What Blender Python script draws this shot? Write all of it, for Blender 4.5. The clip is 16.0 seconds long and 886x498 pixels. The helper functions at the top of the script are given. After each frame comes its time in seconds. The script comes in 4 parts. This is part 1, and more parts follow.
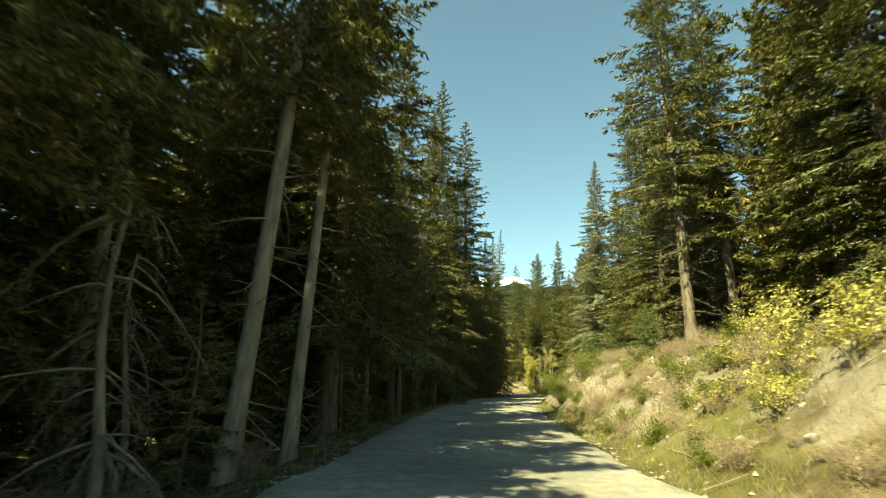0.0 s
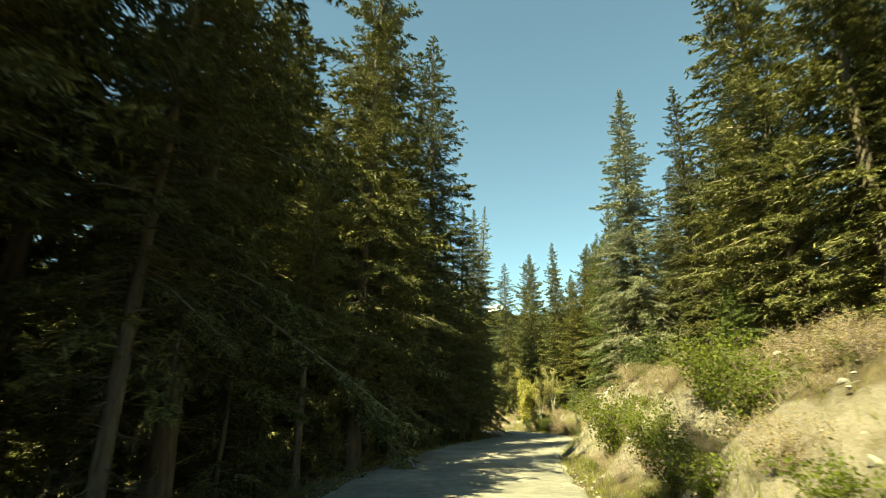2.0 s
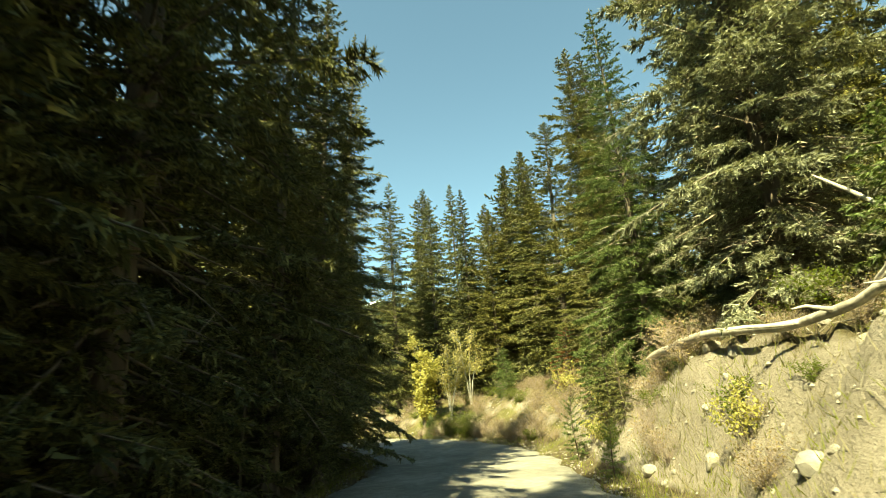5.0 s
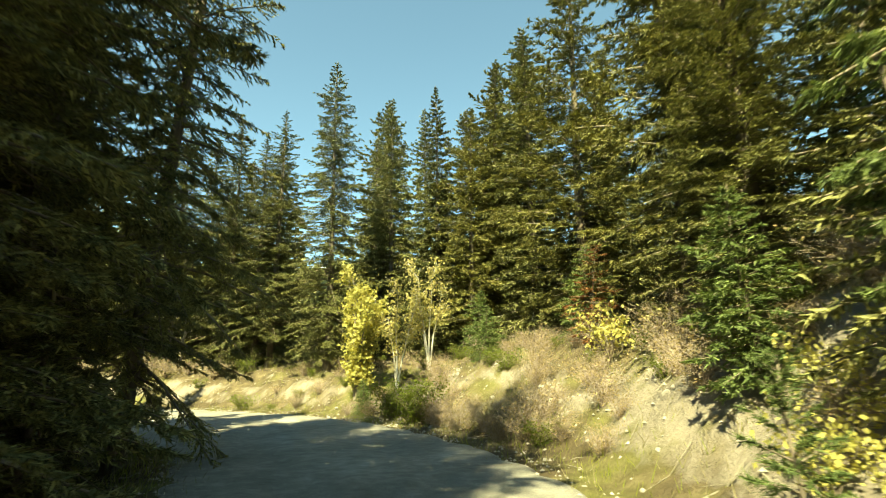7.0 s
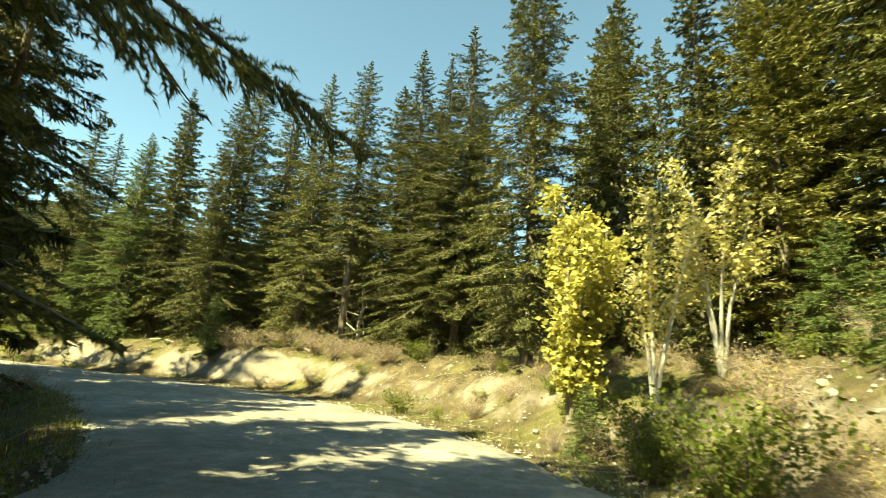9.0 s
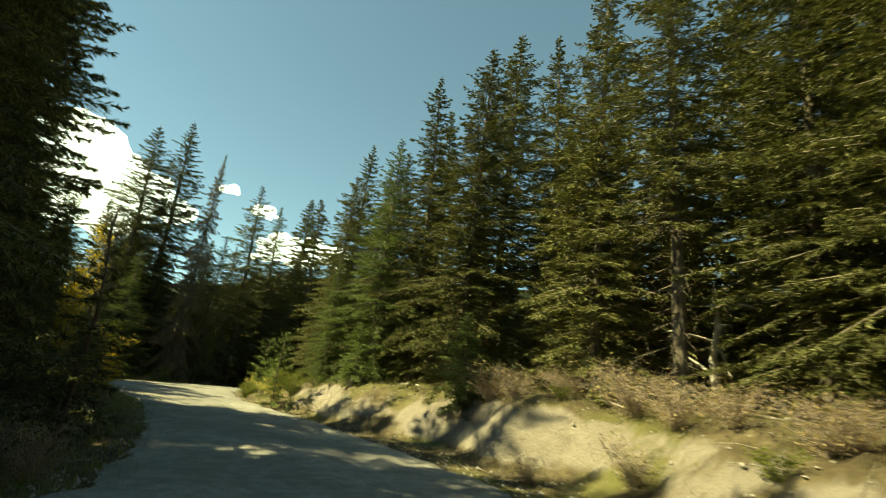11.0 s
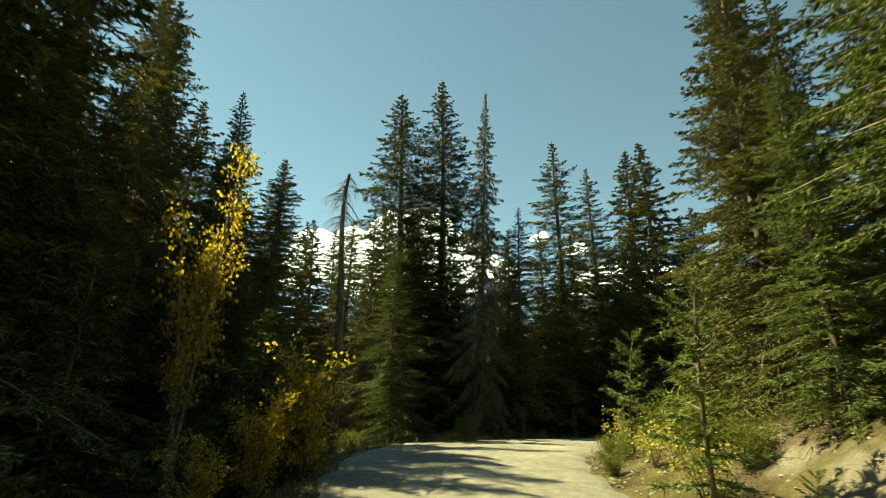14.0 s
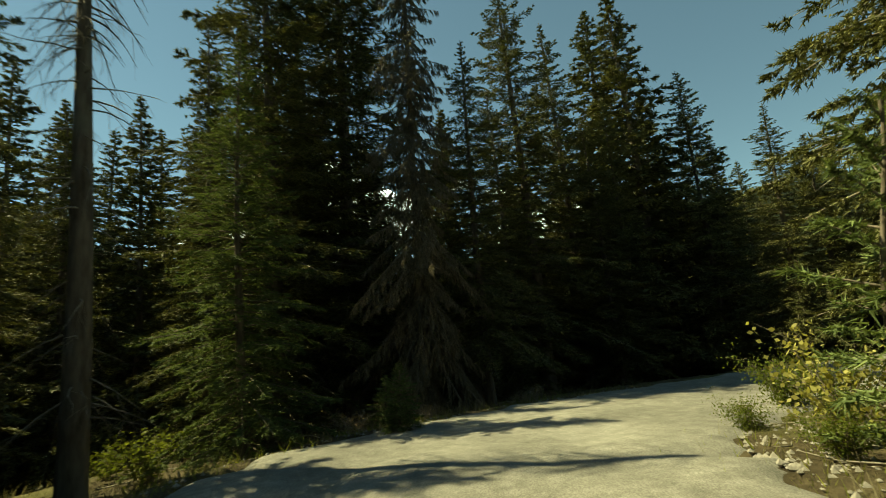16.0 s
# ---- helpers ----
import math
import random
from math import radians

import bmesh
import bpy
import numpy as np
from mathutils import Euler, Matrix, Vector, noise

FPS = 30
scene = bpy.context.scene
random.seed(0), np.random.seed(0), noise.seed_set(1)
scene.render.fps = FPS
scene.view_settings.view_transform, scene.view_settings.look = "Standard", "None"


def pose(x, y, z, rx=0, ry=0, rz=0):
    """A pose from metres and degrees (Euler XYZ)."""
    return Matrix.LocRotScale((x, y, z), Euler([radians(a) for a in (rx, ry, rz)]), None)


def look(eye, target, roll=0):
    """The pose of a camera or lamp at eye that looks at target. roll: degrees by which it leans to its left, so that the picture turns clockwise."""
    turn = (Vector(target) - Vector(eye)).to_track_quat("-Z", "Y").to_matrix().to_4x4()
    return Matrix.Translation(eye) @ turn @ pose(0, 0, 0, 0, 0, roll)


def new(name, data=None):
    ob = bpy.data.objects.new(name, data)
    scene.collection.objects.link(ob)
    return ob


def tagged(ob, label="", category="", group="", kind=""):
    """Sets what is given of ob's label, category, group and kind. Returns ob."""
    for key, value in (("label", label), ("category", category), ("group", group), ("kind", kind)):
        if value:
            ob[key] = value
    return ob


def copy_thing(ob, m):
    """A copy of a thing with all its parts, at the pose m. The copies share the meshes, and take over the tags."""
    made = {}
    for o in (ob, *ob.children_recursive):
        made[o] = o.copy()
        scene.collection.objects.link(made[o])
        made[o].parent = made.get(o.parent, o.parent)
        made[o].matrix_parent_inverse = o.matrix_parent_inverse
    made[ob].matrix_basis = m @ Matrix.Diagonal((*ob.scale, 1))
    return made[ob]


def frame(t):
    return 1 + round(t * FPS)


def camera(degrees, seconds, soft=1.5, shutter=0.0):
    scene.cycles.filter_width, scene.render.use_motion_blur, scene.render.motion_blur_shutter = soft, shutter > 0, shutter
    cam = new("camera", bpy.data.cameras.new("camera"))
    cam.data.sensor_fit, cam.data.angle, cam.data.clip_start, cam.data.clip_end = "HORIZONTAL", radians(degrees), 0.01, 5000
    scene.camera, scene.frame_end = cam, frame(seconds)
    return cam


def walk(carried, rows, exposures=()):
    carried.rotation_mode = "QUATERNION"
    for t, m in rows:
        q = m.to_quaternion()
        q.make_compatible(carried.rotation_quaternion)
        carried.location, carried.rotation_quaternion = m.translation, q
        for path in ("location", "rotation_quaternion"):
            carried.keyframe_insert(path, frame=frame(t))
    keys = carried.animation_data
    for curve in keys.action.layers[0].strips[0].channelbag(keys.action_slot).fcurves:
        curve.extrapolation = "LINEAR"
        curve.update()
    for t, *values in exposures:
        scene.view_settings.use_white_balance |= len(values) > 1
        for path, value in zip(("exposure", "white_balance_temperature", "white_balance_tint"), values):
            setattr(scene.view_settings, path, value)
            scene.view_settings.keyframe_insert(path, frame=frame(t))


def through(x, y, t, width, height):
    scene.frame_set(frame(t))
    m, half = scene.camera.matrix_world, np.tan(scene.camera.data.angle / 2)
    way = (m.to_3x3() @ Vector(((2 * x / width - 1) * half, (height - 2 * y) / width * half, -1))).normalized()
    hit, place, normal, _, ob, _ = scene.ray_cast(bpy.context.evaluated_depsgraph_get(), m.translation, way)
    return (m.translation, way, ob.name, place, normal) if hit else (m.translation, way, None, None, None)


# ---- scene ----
cam = camera(82.1, 16.0, soft=0.9, shutter=0.2)
# seconds, place of the eye, turn of the camera about x, y and z in degrees
TINT, SKY, SUN = -27.0, 0.09, 5.0
EXPOSURES = [(0.0, 1.85, 10000.0), (4.2, 2.0, 9850.0), (7.0, 2.2, 9600.0), (8.7, 2.25, 9800.0), (10.8, 1.5, 10700.0), (11.5, 1.35, 10600.0), (12.5, 1.2, 10050.0), (14.0, 1.4, 10900.0), (15.2, 0.95, 10000.0), (16.0, 0.85, 9950.0)]
ROWS = [
    (0, 0, 0, 1.255, 104.59, -1.23, -0.01),
    (0.5, 0.459, 4.135, 1.263, 104.18, -1.11, -0.77),
    (1, 0.886, 8.01, 1.273, 106.01, -1.74, -1.07),
    (1.5, 1.269, 11.778, 1.322, 107.03, -0.48, -0.54),
    (2, 1.604, 15.55, 1.383, 107.94, -0.58, -1.79),
    (2.5, 1.851, 19.196, 1.484, 108.13, 1.35, -0.67),
    (3, 2.155, 22.774, 1.583, 108.1, 1.13, -1.94),
    (3.5, 2.506, 26.316, 1.597, 107.6, 1.7, -3.46),
    (4, 2.915, 29.607, 1.574, 106.2, -0.67, -8.51),
    (4.2, 3.174, 30.798, 1.53, 107.52, 1.9, -8.21),
    (6.3, 6.319, 41.431, 1.45, 106.02, -0.31, -22.02),
    (6.5, 6.675, 42.387, 1.409, 104.13, -0.18, -20.23),
    (7, 7.475, 44.67, 1.342, 103.73, 0.43, -18.33),
    (7.5, 8.188, 46.755, 1.291, 102.9, 1.68, -12.6),
    (8, 8.614, 48.889, 1.302, 104.31, -0.77, -8.49),
    (8.5, 8.837, 50.954, 1.318, 103.61, -2.64, -3.57),
    (8.7, 8.868, 51.771, 1.266, 103.36, -3.26, -0.07),
    (10.8, 6.064, 61.817, 1.424, 103.32, -6.43, 33.42),
    (11, 5.341, 62.645, 1.427, 105.65, -6.15, 37.78),
    (11.5, 3.408, 64.576, 1.295, 105.5, -0.97, 52.55),
    (12, 1.458, 66.174, 1.267, 102.94, 0.88, 57.65),
    (12.5, -0.65, 67.56, 1.226, 103.84, 0.69, 63.09),
    (13, -3.025, 68.858, 1.236, 105.13, 0.28, 66.66),
    (13.5, -5.372, 69.826, 1.339, 106.17, 0.27, 71.53),
    (14, -7.677, 70.672, 1.396, 106.98, -0.55, 75.09),
    (14.5, -9.922, 71.341, 1.415, 104.9, 1.18, 77.41),
    (15, -12.161, 71.938, 1.424, 102.88, 3.01, 76.2),
    (15.5, -14.321, 72.606, 1.372, 102.14, 3.87, 73.48),
    (16, -16.306, 73.376, 1.391, 101.26, 5.02, 67.5),
]
walk(cam, [(t, pose(*row)) for t, *row in ROWS], exposures=[(t, e, k, TINT) for t, e, k in EXPOSURES])

# ---- light ----
SUN_YAW, SUN_UP = 141.0, 51.0
world = bpy.data.worlds.new("sky")
scene.world = world
world.use_nodes = True
wn = world.node_tree.nodes
wn.clear()
sky = wn.new("ShaderNodeTexSky")
sky.sky_type = "NISHITA"
sky.sun_disc = False
sky.sun_elevation = radians(SUN_UP)
sky.sun_rotation = radians(-SUN_YAW)
sky.altitude = 2200
sky.air_density, sky.dust_density, sky.ozone_density = 1.0, 0.05, 2.0
wbg = wn.new("ShaderNodeBackground")
wbg.inputs["Strength"].default_value = SKY
wout = wn.new("ShaderNodeOutputWorld")
world.node_tree.links.new(sky.outputs[0], wbg.inputs[0])
world.node_tree.links.new(wbg.outputs[0], wout.inputs[0])

sun_data = bpy.data.lights.new("sun", "SUN")
sun_data.energy, sun_data.angle, sun_data.color = SUN, radians(0.55), (1.0, 0.87, 0.74)
sun = new("sun", sun_data)
az = radians(SUN_YAW)
to_sun = Vector((-math.sin(az) * math.cos(radians(SUN_UP)), math.cos(az) * math.cos(radians(SUN_UP)), math.sin(radians(SUN_UP))))
sun.matrix_world = look(to_sun * 300, (0, 0, 0))


# ---- materials ----
def material(name, rough=0.8, spec=0.3):
    m = bpy.data.materials.new(name)
    m.use_nodes = True
    n = m.node_tree.nodes
    p = n["Principled BSDF"]
    p.inputs["Roughness"].default_value = rough
    p.inputs["Specular IOR Level"].default_value = spec
    return m, n, m.node_tree.links, p


def ramp(n, stops):
    r = n.new("ShaderNodeValToRGB")
    e = r.color_ramp.elements
    e[0].position, e[0].color = stops[0][0], (*stops[0][1], 1)
    e[1].position, e[1].color = stops[-1][0], (*stops[-1][1], 1)
    for p, c in stops[1:-1]:
        k = e.new(p)
        k.color = (*c, 1)
    return r


def noise_tex(n, l, scale, detail=6.0, rough=0.6, coords="Object"):
    tc = n.new("ShaderNodeTexCoord")
    t = n.new("ShaderNodeTexNoise")
    t.inputs["Scale"].default_value = scale
    t.inputs["Detail"].default_value = detail
    t.inputs["Roughness"].default_value = rough
    l.new(tc.outputs[coords], t.inputs["Vector"])
    return t


def mix(n, l, fac, a, b, kind="MIX"):
    m = n.new("ShaderNodeMix")
    m.data_type, m.blend_type = "RGBA", kind
    for sock, v in ((0, fac), (6, a), (7, b)):
        if hasattr(v, "is_linked"):
            l.new(v, m.inputs[sock])
        elif sock == 0:
            m.inputs[0].default_value = v
        else:
            m.inputs[sock].default_value = (*v, 1)
    return m.outputs[2]


def add_bump(n, l, p, height, strength=0.5, distance=0.03):
    b = n.new("ShaderNodeBump")
    b.inputs["Strength"].default_value = strength
    b.inputs["Distance"].default_value = distance
    l.new(height, b.inputs["Height"])
    l.new(b.outputs[0], p.inputs["Normal"])


def leaf_material(name, dark, light, through=0.35, rough=0.55, spread=0.25):
    """Foliage: colour varies from leaf to leaf and from plant to plant, and lets some light through."""
    m, n, l, p = material(name, rough, 0.12)
    geo = n.new("ShaderNodeNewGeometry")
    r = ramp(n, [(0.0, dark), (0.62, tuple(a + (b - a) * 0.36 for a, b in zip(dark, light))), (1.0, light)])
    info = n.new("ShaderNodeObjectInfo")
    a = n.new("ShaderNodeMath")
    a.operation = "MULTIPLY_ADD"
    a.inputs[1].default_value = spread
    l.new(info.outputs["Random"], a.inputs[0])
    b = n.new("ShaderNodeMath")
    b.operation = "MULTIPLY"
    b.inputs[1].default_value = 1 - spread
    l.new(geo.outputs["Random Per Island"], b.inputs[0])
    l.new(b.outputs[0], a.inputs[2])
    l.new(a.outputs[0], r.inputs[0])
    l.new(r.outputs[0], p.inputs["Base Color"])
    tr = n.new("ShaderNodeBsdfTranslucent")
    l.new(mix(n, l, 0.5, r.outputs[0], (light[0] * 1.3, light[1] * 1.3, light[2] * 0.6)), tr.inputs[0])
    ms = n.new("ShaderNodeMixShader")
    ms.inputs[0].default_value = through
    l.new(p.outputs[0], ms.inputs[1])
    l.new(tr.outputs[0], ms.inputs[2])
    l.new(ms.outputs[0], n["Material Output"].inputs[0])
    return m


def bark_material(name, dark, light, scale=9.0):
    m, n, l, p = material(name, 0.9, 0.15)
    t = noise_tex(n, l, scale)
    mp = n.new("ShaderNodeMapping")
    mp.inputs["Scale"].default_value = (1, 1, 0.18)
    tc = n.new("ShaderNodeTexCoord")
    l.new(tc.outputs["Object"], mp.inputs[0])
    l.new(mp.outputs[0], t.inputs["Vector"])
    big = noise_tex(n, l, 1.3, 3)
    r = ramp(n, [(0.3, dark), (0.7, light)])
    l.new(t.outputs["Fac"], r.inputs[0])
    lich = ramp(n, [(0.5, (0, 0, 0)), (0.72, (0.7, 0.7, 0.7))])
    l.new(big.outputs["Fac"], lich.inputs[0])
    l.new(mix(n, l, lich.outputs[0], r.outputs[0], (0.20, 0.19, 0.15)), p.inputs["Base Color"])
    add_bump(n, l, p, t.outputs["Fac"], 0.8, 0.03)
    return m


NEEDLE = leaf_material("spruce_needles", (0.018, 0.024, 0.009), (0.36, 0.355, 0.15), 0.07)
NEEDLE_BLUE = leaf_material("blue_spruce_needles", (0.06, 0.07, 0.045), (0.42, 0.425, 0.30), 0.16)
NEEDLE_PINE = leaf_material("pine_needles", (0.035, 0.04, 0.012), (0.40, 0.375, 0.145), 0.09)
NEEDLE_YOUNG = leaf_material("young_needles", (0.03, 0.05, 0.02), (0.25, 0.31, 0.12), 0.2)
NEEDLE_OLD = leaf_material("dry_needles", (0.08, 0.066, 0.045), (0.34, 0.285, 0.20), 0.18)
NEEDLE_RUST = leaf_material("rust_needles", (0.13, 0.06, 0.028), (0.28, 0.14, 0.065), 0.25)
LEAF_YELLOW = leaf_material("yellow_leaves", (0.26, 0.25, 0.08), (0.60, 0.54, 0.22), 0.35)
LEAF_GOLD = leaf_material("golden_leaves", (0.10, 0.105, 0.025), (0.78, 0.58, 0.12), 0.5)
LEAF_PALE = leaf_material("pale_leaves", (0.36, 0.32, 0.14), (0.60, 0.54, 0.28), 0.4)
LEAF_GREEN = leaf_material("green_leaves", (0.07, 0.10, 0.02), (0.20, 0.22, 0.05), 0.4)
LEAF_DRY = leaf_material("dry_leaves", (0.17, 0.125, 0.065), (0.44, 0.35, 0.20), 0.25)
GRASS_DRY = leaf_material("dry_grass", (0.14, 0.12, 0.078), (0.38, 0.34, 0.22), 0.3)
GRASS_GREEN = leaf_material("green_grass", (0.12, 0.15, 0.03), (0.30, 0.31, 0.08), 0.4)
BARK = bark_material("spruce_bark", (0.07, 0.055, 0.04), (0.22, 0.185, 0.145))
BARK_PALE = bark_material("pale_bark", (0.13, 0.11, 0.085), (0.33, 0.29, 0.235))
BARK_WHITE = bark_material("white_bark", (0.45, 0.42, 0.36), (0.75, 0.72, 0.64), 5)
BARK_GREY = bark_material("bleached_bark", (0.15, 0.135, 0.105), (0.37, 0.335, 0.265))
TWIG = bark_material("twig_bark", (0.10, 0.08, 0.06), (0.26, 0.22, 0.17), 14)
SHRUB_TWIG = bark_material("shrub_twig", (0.20, 0.155, 0.125), (0.44, 0.36, 0.30), 14)
DEADWOOD = bark_material("dead_wood", (0.34, 0.31, 0.26), (0.62, 0.58, 0.50), 12)


def ground_material():
    m, n, l, p = material("forest_ground", 0.95, 0.1)
    big, mid, fine = noise_tex(n, l, 0.35, 5), noise_tex(n, l, 2.2, 6), noise_tex(n, l, 22, 5, 0.7)
    litter = ramp(n, [(0.25, (0.035, 0.027, 0.017)), (0.5, (0.10, 0.08, 0.048)), (0.75, (0.20, 0.165, 0.10))])
    l.new(mid.outputs["Fac"], litter.inputs[0])
    green = mix(n, l, 0.5, litter.outputs[0], (0.15, 0.16, 0.045))
    gm = ramp(n, [(0.48, (0, 0, 0)), (0.62, (1, 1, 1))])
    l.new(big.outputs["Fac"], gm.inputs[0])
    turf = mix(n, l, gm.outputs[0], litter.outputs[0], green)
    soil = ramp(n, [(0.2, (0.13, 0.11, 0.088)), (0.5, (0.25, 0.22, 0.178)), (0.8, (0.43, 0.385, 0.33))])
    l.new(mix(n, l, 0.5, mid.outputs["Color"], fine.outputs["Color"]), soil.inputs[0])
    geo = n.new("ShaderNodeNewGeometry")
    sep = n.new("ShaderNodeSeparateXYZ")
    l.new(geo.outputs["Normal"], sep.inputs[0])
    st = n.new("ShaderNodeMath")
    st.operation = "MULTIPLY_ADD"
    st.inputs[1].default_value = 0.35
    l.new(mid.outputs["Fac"], st.inputs[0])
    l.new(sep.outputs["Z"], st.inputs[2])
    steep = ramp(n, [(0.90, (1, 1, 1)), (1.06, (0, 0, 0))])
    l.new(st.outputs[0], steep.inputs[0])
    l.new(mix(n, l, steep.outputs[0], turf, soil.outputs[0]), p.inputs["Base Color"])
    add_bump(n, l, p, mix(n, l, 0.4, mid.outputs["Color"], fine.outputs["Color"]), 1.0, 0.2)
    return m


def road_material():
    m, n, l, p = material("gravel_road", 0.9, 0.2)
    big, mid, fine = noise_tex(n, l, 0.5, 4), noise_tex(n, l, 5, 6), noise_tex(n, l, 60, 4, 0.7)
    base = ramp(n, [(0.34, (0.13, 0.125, 0.107)), (0.5, (0.25, 0.24, 0.21)), (0.66, (0.43, 0.41, 0.365))])
    l.new(mix(n, l, 0.45, big.outputs["Color"], mid.outputs["Color"]), base.inputs[0])
    grit = ramp(n, [(0.38, (0.5, 0.5, 0.5)), (0.62, (1.15, 1.15, 1.15))])
    l.new(fine.outputs["Fac"], grit.inputs[0])
    l.new(mix(n, l, 0.8, base.outputs[0], grit.outputs[0], "MULTIPLY"), p.inputs["Base Color"])
    add_bump(n, l, p, mix(n, l, 0.6, mid.outputs["Color"], fine.outputs["Color"]), 0.7, 0.03)
    return m


def stone_material():
    m, n, l, p = material("stone", 0.85, 0.25)
    a, b = noise_tex(n, l, 3, 6), noise_tex(n, l, 25, 4)
    r = ramp(n, [(0.3, (0.17, 0.155, 0.13)), (0.7, (0.44, 0.41, 0.36))])
    l.new(mix(n, l, 0.4, a.outputs["Color"], b.outputs["Color"]), r.inputs[0])
    l.new(r.outputs[0], p.inputs["Base Color"])
    add_bump(n, l, p, b.outputs["Fac"], 0.6, 0.02)
    return m


def hill_material():
    m, n, l, p = material("wooded_hill", 0.95, 0.1)
    a = noise_tex(n, l, 0.12, 8, 0.7)
    r = ramp(n, [(0.35, (0.008, 0.012, 0.006)), (0.55, (0.02, 0.026, 0.012)), (0.8, (0.045, 0.05, 0.022))])
    l.new(a.outputs["Fac"], r.inputs[0])
    l.new(r.outputs[0], p.inputs["Base Color"])
    add_bump(n, l, p, a.outputs["Fac"], 1.0, 6.0)
    return m


def cloud_material():
    m, n, l, p = material("cloud", 1.0, 0.0)
    t = noise_tex(n, l, 0.01, 5)
    r = ramp(n, [(0.3, (0.84, 0.91, 0.97)), (0.7, (0.88, 0.94, 1.0))])
    l.new(t.outputs["Fac"], r.inputs[0])
    l.new(r.outputs[0], p.inputs["Base Color"])
    # a slight glow stands in for sunlight coming through the billows
    l.new(r.outputs[0], p.inputs["Emission Color"])
    p.inputs["Emission Strength"].default_value = 0.7
    return m


GROUND, ROAD, STONE, HILL, CLOUD = ground_material(), road_material(), stone_material(), hill_material(), cloud_material()


# ---- the lie of the land ----
ROAD_LINE = [(-1.5, -60, 2.3), (-0.9, -30, 2.3), (-0.2, -8, 2.3), (0.4, 4, 2.3), (1.0, 14, 2.3), (1.9, 23, 2.3), (2.9, 30.5, 2.35),
             (4.4, 37, 2.4), (6.3, 43, 2.5), (8.0, 48, 2.2), (8.75, 52.5, 2.3), (8.1, 57, 2.6), (6.4, 61, 2.9), (3.6, 64.4, 3.0),
             (0.2, 67.4, 2.8), (-4, 69.6, 2.5), (-8.5, 71.4, 2.4), (-13, 72.9, 2.3), (-17.2, 73.6, 2.3), (-20.8, 75.1, 2.6),
             (-22.4, 77.6, 2.1), (-22.8, 81.4, 1.9), (-22.6, 87, 2.0), (-20.5, 97, 2.2), (-13, 116, 2.2)]
# height of the cut bank on the uphill side, its foot beyond the road's edge and its run, by number of road point
BANK = [(0, 2.1, 0.5, 4.0), (3, 2.2, 0.5, 3.8), (5, 2.3, 0.4, 3.4), (6, 2.4, 0.4, 2.8), (7, 2.5, 0.4, 2.3), (8, 2.55, 0.5, 2.5), (9, 2.3, 0.5, 3.0),
        (11, 2.0, 1.0, 4.0), (12, 1.6, 1.3, 3.2), (13, 1.4, 1.5, 2.6), (14, 1.45, 1.5, 2.3), (15, 1.5, 1.3, 2.1), (16, 1.45, 0.7, 2.0), (17, 1.3, 0.3, 1.9),
        (18, 0.85, 0.6, 2.6), (19, 0.5, 1.0, 4.0), (21, 0.6, 1.0, 4.0), (24, 1.0, 1.0, 4.0)]


def spline(points, per):
    pts = np.array([(2 * np.array(points[0]) - points[1]), *points, (2 * np.array(points[-1]) - points[-2])], float)
    out, num = [], []
    for i in range(1, len(pts) - 2):
        a, b, c, d = pts[i - 1:i + 3]
        for k in range(per):
            u = k / per
            out.append(0.5 * (2 * b + (c - a) * u + (2 * a - 5 * b + 4 * c - d) * u * u + (3 * b - a - 3 * c + d) * u ** 3))
            num.append(i - 1 + u)
    out.append(pts[-2])
    num.append(len(points) - 1.0)
    return np.array(out), np.array(num)


LINE, LINE_NUM = spline(ROAD_LINE, 24)
TAN = np.gradient(LINE[:, :2], axis=0)
TAN /= np.linalg.norm(TAN, axis=1)[:, None]


def road_place(xy):
    """Distance to the right of the road's middle, half its width there, and number of road point, for many places."""
    xy = np.atleast_2d(np.asarray(xy, float))
    s, hw, num = np.empty(len(xy)), np.empty(len(xy)), np.empty(len(xy))
    for a in range(0, len(xy), 4000):
        q = xy[a:a + 4000]
        d2 = ((q[:, None] - LINE[None, :, :2]) ** 2).sum(2)
        i = d2.argmin(1)
        t = TAN[i]
        d = q - LINE[i, :2]
        side = np.sign(t[:, 1] * d[:, 0] - t[:, 0] * d[:, 1])
        s[a:a + 4000], hw[a:a + 4000], num[a:a + 4000] = np.sqrt(d2[np.arange(len(q)), i]) * side, LINE[i, 2], LINE_NUM[i]
    return s, hw, num


def waves(x, y, size, seed):
    """A cheap smooth noise in -1 to 1, for many places."""
    r = np.random.default_rng(seed)
    out = np.zeros_like(x)
    for k in range(7):
        a, f, ph = r.uniform(0, 6.28), r.uniform(0.6, 1.7) / size * 6.28, r.uniform(0, 6.28, 2)
        out += np.sin((x * math.cos(a) + y * math.sin(a)) * f + ph[0] + 1.3 * np.sin((y * math.cos(a) - x * math.sin(a)) * f * 0.7 + ph[1]))
    return out / 4.0


def smooth(v):
    v = np.clip(v, 0, 1)
    return v * v * (3 - 2 * v)


def rise(num):
    """The road climbs a little at its last bend."""
    return 0.28 * smooth((num - 16.6) / 2.4)


